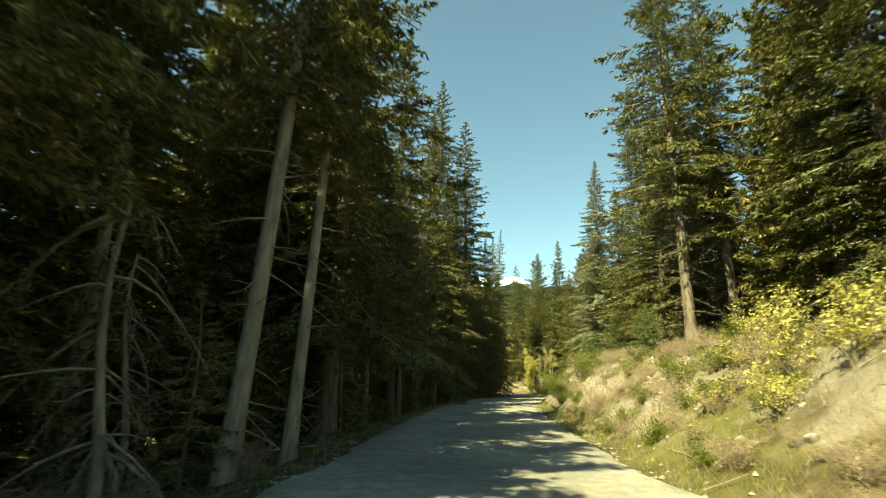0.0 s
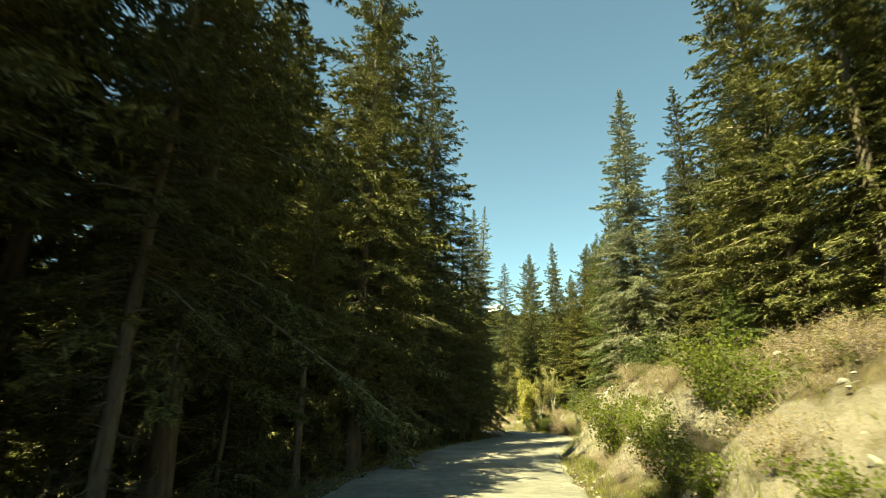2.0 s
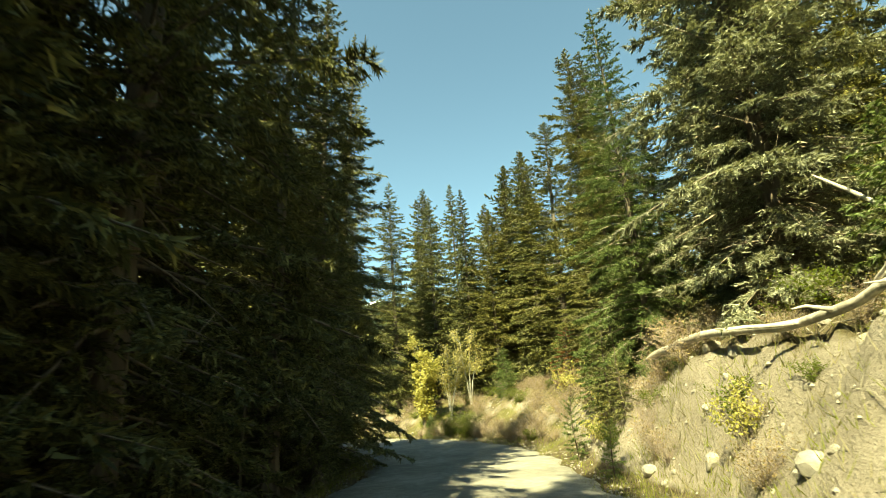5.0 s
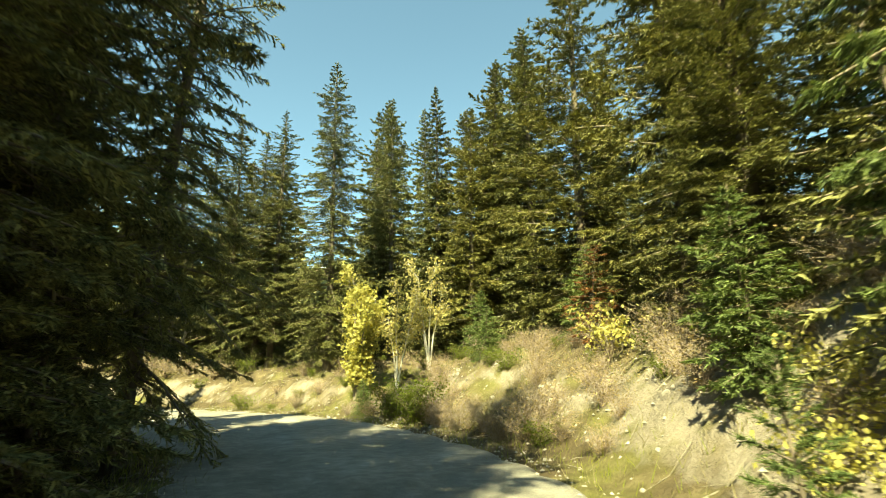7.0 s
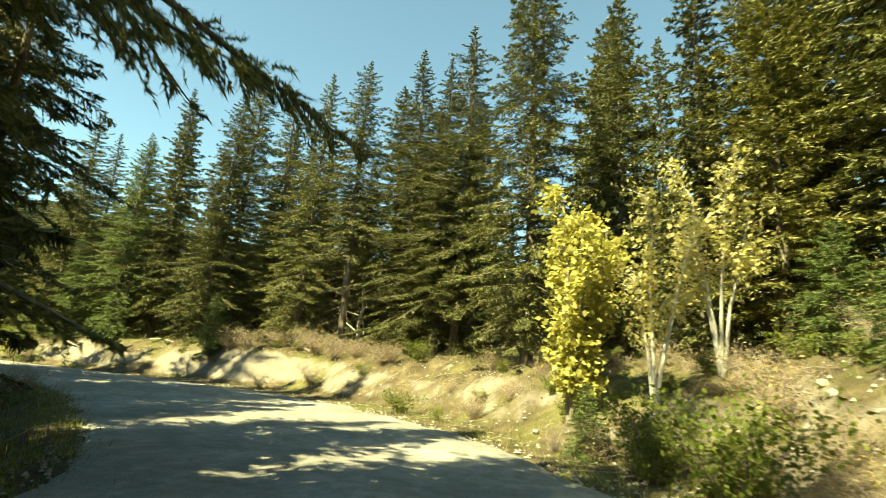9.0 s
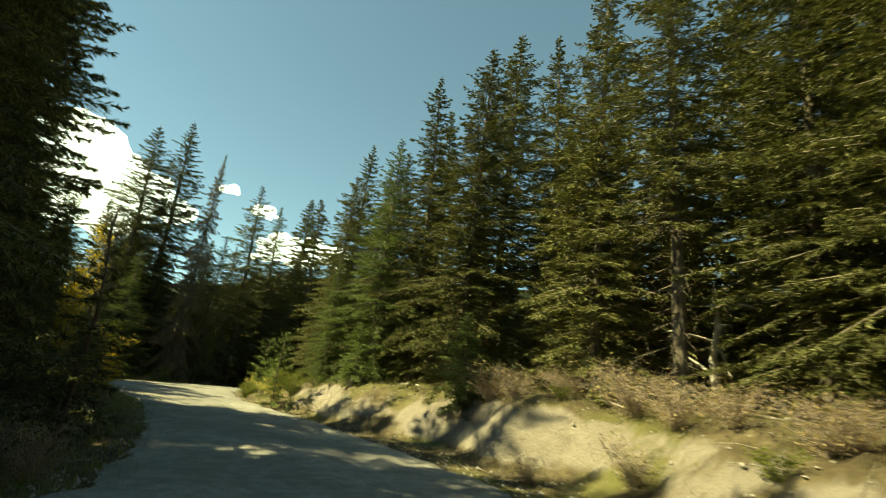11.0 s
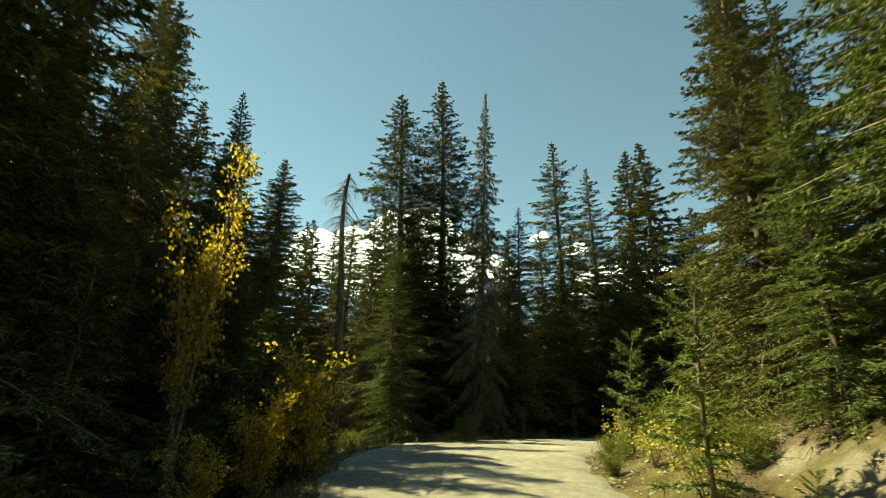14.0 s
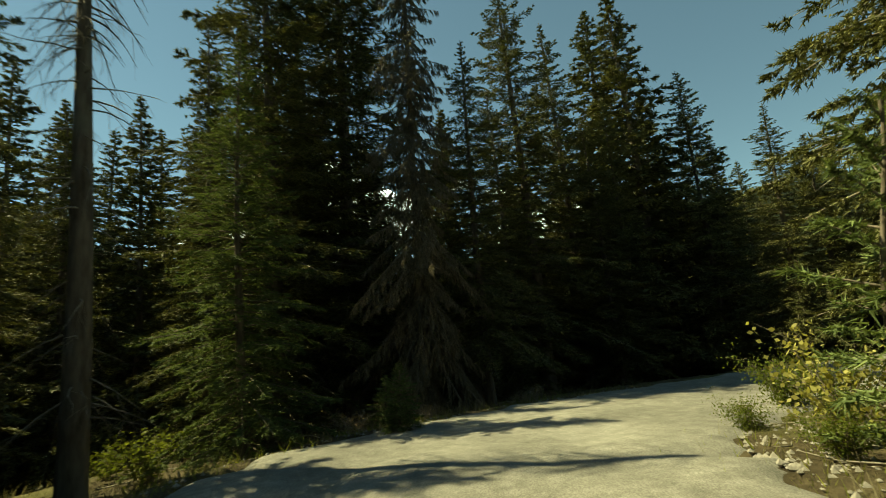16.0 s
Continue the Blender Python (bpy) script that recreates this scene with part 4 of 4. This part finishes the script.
scatter(160, (-40, 40, 3, 100), 2.0, lambda s, hw, num, x, y: 8 < s < 16, lambda x, y, s: rnd.choice(SHADE_FIR + YOUNG[:1]).place(x, y, rnd.uniform(1.2, 4.0)), near=[])

far = []
scatter(1500, (-75, 75, -30, 150), 3.4, lambda s, hw, num, x, y: 15 < s < 60 or -55 < s < (-14 if num < 14 else -20), lambda x, y, s: far.append((x, y, rnd.uniform(9, 13.5))))
scatter(900, (-220, 220, -90, 320), 8.0, lambda s, hw, num, x, y: abs(s) > 50, lambda x, y, s: far.append((x, y, rnd.uniform(11, 15))))


def mesh_arrays(me):
    v = np.empty(len(me.vertices) * 3, np.float32)
    me.vertices.foreach_get("co", v)
    lt, ls, lv = np.empty(len(me.polygons), np.int32), np.empty(len(me.polygons), np.int32), np.empty(len(me.loops), np.int32)
    me.polygons.foreach_get("loop_total", lt)
    me.polygons.foreach_get("loop_start", ls)
    me.loops.foreach_get("vertex_index", lv)
    tri = ls[lt == 3]
    quad = ls[lt == 4]
    t = lv[tri[:, None] + np.arange(3)] if len(tri) else np.zeros((0, 3), np.int32)
    q = lv[quad[:, None] + np.arange(4)] if len(quad) else np.zeros((0, 4), np.int32)
    return v.reshape(-1, 3), np.concatenate([t, q[:, :3], q[:, [0, 2, 3]]])


fz = land(np.array(far)[:, :2])
for k, sort in enumerate(FAR):
    needles, wood = [], []
    n1 = n2 = 0
    tv, tf = mesh_arrays(sort[0][1])
    cv, cf = mesh_arrays(sort[1][1])
    nv, nf, wv, wf = [], [], [], []
    for i in range(k, len(far), 3):
        x, y, h = far[i]
        a, g = rnd.uniform(0, 6.28), h / 17
        turn = np.array([[math.cos(a), math.sin(a), 0], [-math.sin(a), math.cos(a), 0], [0, 0, 1]], np.float32) * g
        at = np.array([x, y, fz[i]], np.float32)
        nv.append(cv @ turn + at)
        nf.append(cf + n1)
        n1 += len(cv)
        wv.append(tv @ turn + at)
        wf.append(tf + n2)
        n2 += len(tv)
    wood_ob = tagged(new("distant_forest"), "dense dark conifer forest behind the roadside trees", "forest", kind="stuff")
    part("crown", mesh_from("far_crowns", np.concatenate(nv), np.concatenate(nf), (NEEDLE, NEEDLE_PINE, NEEDLE)[k], False), wood_ob, kind="stuff")
    part("trunk", mesh_from("far_trunks", np.concatenate(wv), np.concatenate(wf), BARK), wood_ob, kind="stuff")

# ---- brush on the cut bank and the verges ----
bank_held = []
scatter(2200, (0, 20, 2, 70), 0.6, lambda s, hw, num, x, y: hw + 0.7 < s < 8.4 and num < 13 and waves(np.array([x]), np.array([y]), 6, 31)[0] > -0.6,
        lambda x, y, s: rnd.choice(BUSH_DRY + BUSH_DRY + BUSH_GREEN + BUSH_GREEN + BUSH_BARE).place(x, y, rnd.uniform(0.3, 0.85)), near=bank_held)
scatter(500, (-30, 14, 60, 84), 0.9, lambda s, hw, num, x, y: hw + (1.0 if num < 14.7 else 3.4) < s < 8 and num >= 12 and waves(np.array([x]), np.array([y]), 5, 32)[0] > 0.0,
        lambda x, y, s: rnd.choice(BUSH_DRY + BUSH_GREEN).place(x, y, rnd.uniform(0.3, 0.9)), near=bank_held)
scatter(520, (-30, 8, 2, 84), 0.9, lambda s, hw, num, x, y: -8 < s < -hw - 0.5, lambda x, y, s: rnd.choice(BUSH_GREEN + BUSH_DRY).place(x, y, rnd.uniform(0.3, 0.9)), near=bank_held)


scatter(260, (8, 18, 43, 62), 0.8, lambda s, hw, num, x, y: hw + 0.9 < s < 7.6, lambda x, y, s: rnd.choice(BUSH_DRY + BUSH_BARE + BUSH_DRY).place(x, y, rnd.uniform(0.55, 1.1)), near=[])

scatter(900, (2, 10, 3, 34), 0.5, lambda s, hw, num, x, y: hw + 0.8 < s < 7.0 and waves(np.array([x]), np.array([y]), 3, 33)[0] > -0.2,
        lambda x, y, s: rnd.choice(BUSH_DRY + BUSH_GREEN + BUSH_DRY).place(x, y, rnd.uniform(0.25, 0.7)), near=[])


def grass(name, label, n, lo, hi, mat, length, seed, keep):
    r = np.random.default_rng(seed)
    i = r.integers(2 * 24, 21 * 24, n)
    right = keep(r, n, i)
    off = (LINE[i, 2] + r.uniform(lo, hi, n)) * right
    xy = LINE[i, :2] + np.stack([TAN[i, 1], -TAN[i, 0]], 1) * off[:, None] + r.normal(0, 0.25, (n, 2))
    bk = np.array(BANK)
    lip = np.interp(i / 24, bk[:, 0], bk[:, 2] + bk[:, 3]) - 0.3
    thin = np.where(i < 13 * 24, 0.3, np.where(off - LINE[i, 2] > lip, 0.6, 0.07))
    tuft = (waves(xy[:, 0], xy[:, 1], 1.6, seed) > r.uniform(-0.9, 0.7, n)) & ((right < 0) | (i < 8.5 * 24) | (r.uniform(0, 1, n) < thin))
    xy = xy[tuft & ~(bare(xy[:, 0], xy[:, 1]) & (r.uniform(0, 1, n) < 0.6))]
    m = len(xy)
    b = np.column_stack([xy, land(xy) - 0.02])
    way = unit(np.column_stack([r.normal(0, 0.45, (m, 2)), np.ones(m)]))
    side = unit(np.cross(way, r.normal(size=(m, 3))))
    tagged(new(name, mesh_from(name, *blades(b, way, side, length * r.uniform(0.4, 1.4, m), np.full(m, 0.012)), mat, False)), label, "grass", kind="stuff")


grass("verge_grass", "sparse green and straw-coloured grass along the road", 60000, -0.1, 1.4, GRASS_GREEN, 0.16, 301, lambda r, n, i: r.choice([-1, 1, 1], n))
grass("bank_grass", "tufts of olive-green grass and weeds on the bank", 42000, 0.3, 6.0, GRASS_GREEN, 0.26, 303, lambda r, n, i: np.ones(n))
grass("dry_grass", "dry straw-coloured grass on the bank", 210000, 0.3, 6.5, GRASS_DRY, 0.22, 302, lambda r, n, i: r.choice([-0.9, 1, 1, 1, 1], n))


# ---- stones, logs and dead wood ----
def stone_mesh(seed):
    bm = bmesh.new()
    bmesh.ops.create_icosphere(bm, subdivisions=2, radius=0.5)
    r = np.random.default_rng(seed)
    cuts = [(unit(r.normal(size=3)), r.uniform(0.28, 0.42)) for _ in range(9)]
    for v in bm.verts:
        p = np.array(v.co)
        for nrm_, d in cuts:
            e = p @ nrm_ - d
            if e > 0:
                p = p - nrm_ * e * 0.9
        v.co = p * np.array([1.15, 0.9, 0.75])
    me = bpy.data.meshes.new("stone")
    bm.to_mesh(me)
    bm.free()
    me.materials.append(STONE)
    return me


STONES = [stone_mesh(400 + i) for i in range(6)]


def put_stone(x, y, size):
    ob = tagged(new("stone", rnd.choice(STONES)), "pale grey angular stone half sunk in the bank" if size > 0.25 else "small pale stone on the ground", "stone", "bank stones")
    ob.matrix_basis = pose(x, y, land_at(x, y) - size * 0.04, rnd.uniform(0, 40), rnd.uniform(0, 40), rnd.uniform(0, 360)) @ Matrix.Diagonal((size, size, size, 1))


scatter(800, (2, 14, 4, 62), 0.35, lambda s, hw, num, x, y: hw + 0.6 < s < 7, lambda x, y, s: put_stone(x, y, rnd.uniform(0.08, 0.2)), near=[], bald=False)
scatter(260, (7, 11, 30, 44), 0.4, lambda s, hw, num, x, y: hw + 0.8 < s < 6, lambda x, y, s: put_stone(x, y, rnd.choice([0.08, 0.1, 0.12, 0.15, 0.2, 0.34])), near=[], bald=False)
scatter(70, (-20, 10, 62, 80), 0.5, lambda s, hw, num, x, y: hw + 0.6 < s < 6, lambda x, y, s: put_stone(x, y, rnd.uniform(0.08, 0.24)), near=[], bald=False)


def pebbles(n, seed):
    """Loose gravel along the road's edges and on the bank."""
    r = np.random.default_rng(seed)
    i = r.integers(2 * 24, 21 * 24, n)
    edge = r.uniform(0, 1, n) < 0.55
    off = np.where(edge, (LINE[i, 2] + r.normal(0.05, 0.28, n)) * r.choice([-1, 1], n), LINE[i, 2] + r.uniform(0.2, 4.5, n))
    xy = LINE[i, :2] + np.stack([TAN[i, 1], -TAN[i, 0]], 1) * off[:, None]
    size = r.uniform(0.012, 0.04, n) * np.where(edge, 1, 1.3)
    c = np.column_stack([xy, np.maximum(land(xy), np.where(np.abs(off) < LINE[i, 2] + 0.2, 0.0, -9)) - size * 0.05])
    octa = np.array([(1, 0, 0), (0, 1, 0), (-1, 0, 0), (0, -1, 0), (0, 0, 0.8), (0, 0, -0.8)], float)
    v = c[:, None] + octa[None] * size[:, None, None] * r.uniform(0.6, 1.3, (n, 6, 1))
    f = np.array([(0, 1, 4), (1, 2, 4), (2, 3, 4), (3, 0, 4), (1, 0, 5), (2, 1, 5), (3, 2, 5), (0, 3, 5)])
    tagged(new("gravel", mesh_from("gravel", v.reshape(-1, 3), (f[None] + np.arange(n)[:, None, None] * 6).reshape(-1, 3), STONE, False)), "loose pale gravel along the road and bank", "gravel", kind="stuff")


def litter(n, seed):
    """Fallen twigs on the bank and the forest floor."""
    r = np.random.default_rng(seed)
    i = r.integers(2 * 24, 21 * 24, n)
    off = np.where(r.uniform(0, 1, n) < 0.7, LINE[i, 2] + r.uniform(0.5, 7, n), -LINE[i, 2] - r.uniform(0.4, 5, n))
    xy = LINE[i, :2] + np.stack([TAN[i, 1], -TAN[i, 0]], 1) * off[:, None]
    a, ln = r.uniform(0, 6.28, n), r.uniform(0.12, 0.9, n)
    d = np.stack([np.cos(a), np.sin(a)], 1) * ln[:, None] * 0.5
    p = np.stack([xy - d, xy + r.normal(0, 0.03, (n, 2)), xy + d], 1)
    z = land(p.reshape(-1, 2)).reshape(n, 3) + 0.02 + r.uniform(0, 0.05, (n, 3))
    tagged(new("twig_litter", mesh_from("twig_litter", *tubes(np.concatenate([p, z[..., None]], 2), np.array([0.008, 0.007, 0.003])[None] * r.uniform(0.6, 1.6, (n, 1)), 3), BARK_GREY)), "scattered dead twigs and sticks", "twigs", kind="stuff")


pebbles(9000, 701)
litter(1300, 702)


def pole(name, label, points, radius, mat, category="log", stubs=0, seed=1):
    """A fallen trunk or dead pole through the given places, with broken stubs."""
    r = np.random.default_rng(seed)
    pts, _ = spline([(*p, 0) for p in points], 6)
    p = pts[:, :3] + r.normal(0, radius * 0.12, (len(pts), 3))
    rad = radius * np.linspace(1, 0.6, len(p)) * r.uniform(0.9, 1.1, len(p))
    rad[0] *= 0.5
    rad[-1] *= 0.3
    ob = tagged(new(name), label, category)
    part("trunk", mesh_from(name + "_trunk", *tubes(p[None], rad[None], 9), mat), ob)
    for k in range(stubs):
        i = r.integers(1, len(p) - 1)
        d = unit(r.normal(size=3) * np.array([1, 1, 0.7]) + np.array([0, 0, 0.3]))
        q = p[i] + d * (np.array([0, 0.4, 0.75, 1.0])[:, None] * r.uniform(4, 12) * radius) + r.normal(0, radius * 0.5, (4, 3)) * np.array([[0], [0.3], [0.6], [1]])
        part("stub", mesh_from(name + "_stub", *tubes(q[None], radius * np.array([[0.45, 0.35, 0.25, 0.08]]), 6), mat), ob)
    return ob


def on_land(x, y, up):
    return (x, y, land_at(x, y) + up)


pole("fallen_log", "pale barkless log lying on top of the bank", [on_land(11.6, 45.2, 0.35), on_land(10.9, 42.6, 0.3), on_land(10.3, 40.2, 0.25), on_land(9.8, 38.4, 0.2)], 0.085, DEADWOOD, stubs=4, seed=5)
pole("fallen_log", "crooked grey branch tangled at the log's end", [on_land(10.2, 39.2, 0.3), on_land(9.7, 38.5, 0.35), on_land(9.2, 38.1, 0.12)], 0.05, DEADWOOD, stubs=5, seed=6)
pole("dead_pole", "thin pale dead trunk leaning over the bank", [on_land(10.1, 37.9, 0.0), on_land(10.6, 38.9, 0.9), on_land(11.2, 40.2, 1.9)], 0.035, DEADWOOD, stubs=2, seed=7)
pole("snag", "broken white weathered snag on the bank", [on_land(2.8, 76.2, -0.2), on_land(2.78, 76.2, 1.0), on_land(2.9, 76.15, 1.9), on_land(2.85, 76.2, 2.8)], 0.10, DEADWOOD, "dead tree", stubs=8, seed=8)
pole("snag", "short white snag among dark spruces", [on_land(15.6, 50.6, -0.2), on_land(15.6, 50.6, 1.0), on_land(15.5, 50.6, 1.9)], 0.075, DEADWOOD, "dead tree", stubs=2, seed=9)
pole("stump", "small grey broken stump on the bank's edge", [on_land(-9.6, 76.2, -0.2), on_land(-9.6, 76.2, 0.2), on_land(-9.55, 76.2, 0.42)], 0.09, DEADWOOD, "stump", seed=10)
for k, (x, y, a, l) in enumerate([(8.2, 15.0, 0.4, 2.4), (7.4, 18.4, 1.2, 1.8), (8.8, 25.0, 2.2, 2.0), (4.4, 76.4, 0.2, 2.4), (-6.8, 76.6, 2.9, 1.9), (0.6, 75.0, 2.4, 2.2), (-26.0, 76.4, 1.1, 1.5), (-4.2, 6.2, 1.8, 2.5), (-3.6, 12.0, 0.7, 2.0)]):
    dx, dy = math.cos(a) * l / 2, math.sin(a) * l / 2
    pole("fallen_branch", "bleached dead branch lying on the ground", [on_land(x - dx, y - dy, 0.06), on_land(x, y, 0.14), on_land(x + dx, y + dy, 0.08)], 0.028, DEADWOOD, "branch", stubs=4, seed=20 + k)

# the dead tree with hanging twigs, and the grey tangle of dead limbs beside the road
rs = np.random.default_rng(77)
snag_axis = lambda z: np.stack([0.25 * np.sin(z * 0.3), 0.2 * np.sin(z * 0.23 + 1) + 0.035 * np.maximum(z - 9.5, 0) ** 2, z], -1)
zs = np.linspace(-0.4, 12.4, 16)
dead_tree = tagged(new("dead_tree"), "tall dark dead tree with a bent crown of hanging twigs", "dead tree")
part("trunk", mesh_from("dead_trunk", *tubes(snag_axis(zs)[None], (0.25 * np.linspace(1, 0.3, 16))[None], 9), BARK), dead_tree)
part("dead_bough", mesh_from("dead_crown", *dead_boughs(rs, 120, snag_axis, 8.4, 12.3, 0.85, 0.018, (-1.3, -0.3), 1.0), BARK), dead_tree, kind="stuff")
part("dead_bough", mesh_from("dead_lower", *dead_boughs(rs, 60, snag_axis, 1.0, 8.6, 1.1, 0.012, (-0.9, 0.0), 0.6), BARK_PALE), dead_tree, kind="stuff")
dead_tree.matrix_basis = pose(-24.2, 71.5, land_at(-24.2, 71.5)) @ Matrix.Diagonal((0.74, 0.74, 0.74, 1))
for x, y, h in [(-4.3, 6.6, 1.0), (-5.0, 8.2, 0.85)]:
    tangle = tagged(new("dead_tree"), "low dead tree with twisted bleached limbs", "dead tree")
    ax = lambda z: np.stack([0.2 * np.sin(z * 1.1 + x), 0.15 * np.sin(z * 0.9), z], -1)
    zt = np.linspace(-0.3, 4.2, 12)
    part("trunk", mesh_from("tangle_trunk", *tubes(ax(zt)[None], (0.09 * np.linspace(1, 0.3, 12))[None], 8), BARK_GREY), tangle)
    part("dead_bough", mesh_from("tangle_bough", *dead_boughs(rs, 40, ax, 0.6, 4.2, 1.15, 0.015, (-1.5, -0.2), 0.9), BARK_GREY), tangle, kind="stuff")
    tangle.matrix_basis = pose(x, y, land_at(x, y), 0, 0, 0) @ Matrix.Diagonal((h, h, h, 1))


# ---- distance: wooded hills and clouds ----
def ridge(name, label, points, depth, seed):
    """A long wooded hill with its crest through the given places."""
    pts, _ = spline([(*p, 0) for p in points], 24)
    r = np.random.default_rng(seed)
    n = len(pts)
    t = unit(np.gradient(pts[:, :2], axis=0))
    nr = np.stack([t[:, 1], -t[:, 0]], 1)
    cr = np.linspace(-1, 1, 41)
    xy = pts[:, None, :2] + nr[:, None] * (cr[None, :, None] * depth)
    prof = (1 - cr ** 2) ** 1.2
    zz = pts[:, None, 2] * prof[None] + (waves(xy[..., 0], xy[..., 1], depth * 0.4, seed) * 0.07 + waves(xy[..., 0], xy[..., 1], depth * 0.05, seed + 1) * 0.03) * pts[:, None, 2] * prof[None] - 6
    v = np.concatenate([xy, zz[..., None]], 2).reshape(-1, 3)
    i = np.arange(len(v)).reshape(n, 41)
    tagged(new(name, mesh_from(name, v, np.stack([i[:-1, :-1], i[:-1, 1:], i[1:, 1:], i[1:, :-1]], -1).reshape(-1, 4), HILL)), label, "hill", kind="structure")


ridge("hill_1", "wooded hill beyond the forest", [(-420, 260, 62), (-300, 330, 80), (-205, 372, 80), (-110, 400, 70), (20, 520, 96), (160, 600, 118), (330, 640, 150), (520, 560, 140)], 190, 501)
ridge("hill_2", "far bluish wooded mountain", [(-1300, -1100, 480), (-1370, -760, 600), (-1380, -590, 570), (-1460, -380, 380), (-1600, -150, 260), (-1800, 200, 200)], 700, 502)


def cloud(yaw, up, wide, high, n, seed, far=2300.0):
    """A heap of billows far away over the horizon: heading, height, half its width and half its height in degrees."""
    r = np.random.default_rng(seed)
    bm = bmesh.new()
    bmesh.ops.create_icosphere(bm, subdivisions=4, radius=1.0)
    ball = np.array([v.co for v in bm.verts])
    bm.verts.index_update()
    tri = np.array([[v.index for v in f.verts] for f in bm.faces])
    bm.free()
    a = radians(yaw)
    centre = np.array([-math.sin(a) * far, math.cos(a) * far, math.tan(radians(up)) * far])
    across, away = np.array([math.cos(a), math.sin(a), 0]), np.array([-math.sin(a), math.cos(a), 0])
    w, h = radians(wide) * far, radians(high) * far
    vs, fs = [], []
    for k in range(n):
        u = r.uniform(-1, 1)
        roof = h * (1 - 0.75 * abs(u) ** 1.6)
        g = min(r.uniform(0.28, 0.6) * h, roof * 0.8)
        c = centre + across * u * w + away * r.uniform(-0.3, 0.3) * w + np.array([0, 0, r.uniform(-0.8 * h, roof - g)])
        bump = 1 + 0.16 * waves(ball[:, 0] * 5 + k, ball[:, 1] * 5 + ball[:, 2] * 4, 4.0, seed + k) + 0.07 * waves(ball[:, 0] * 14, ball[:, 1] * 14 + ball[:, 2] * 13 + k, 4.0, seed + k + 50)
        vs.append(ball * bump[:, None] * g * np.array([1.25, 1.25, 0.9]) + c)
        fs.append(tri + k * len(ball))
    tagged(new("cloud", mesh_from("cloud", np.concatenate(vs), np.concatenate(fs), CLOUD)), "white heaped summer cloud low in the sky", "cloud", kind="structure")


cloud(77.0, 16.5, 6.5, 5.5, 46, 601)
cloud(86.0, 15.5, 6.0, 4.0, 30, 602)
cloud(69.5, 15.0, 4.0, 2.8, 20, 603)
cloud(62.5, 18.0, 0.9, 0.8, 8, 604)
cloud(58.5, 16.4, 1.3, 0.9, 10, 605)
cloud(54.0, 13.2, 5.0, 2.0, 20, 606)
cloud(-7.0, 11.0, 3.0, 1.3, 14, 607)
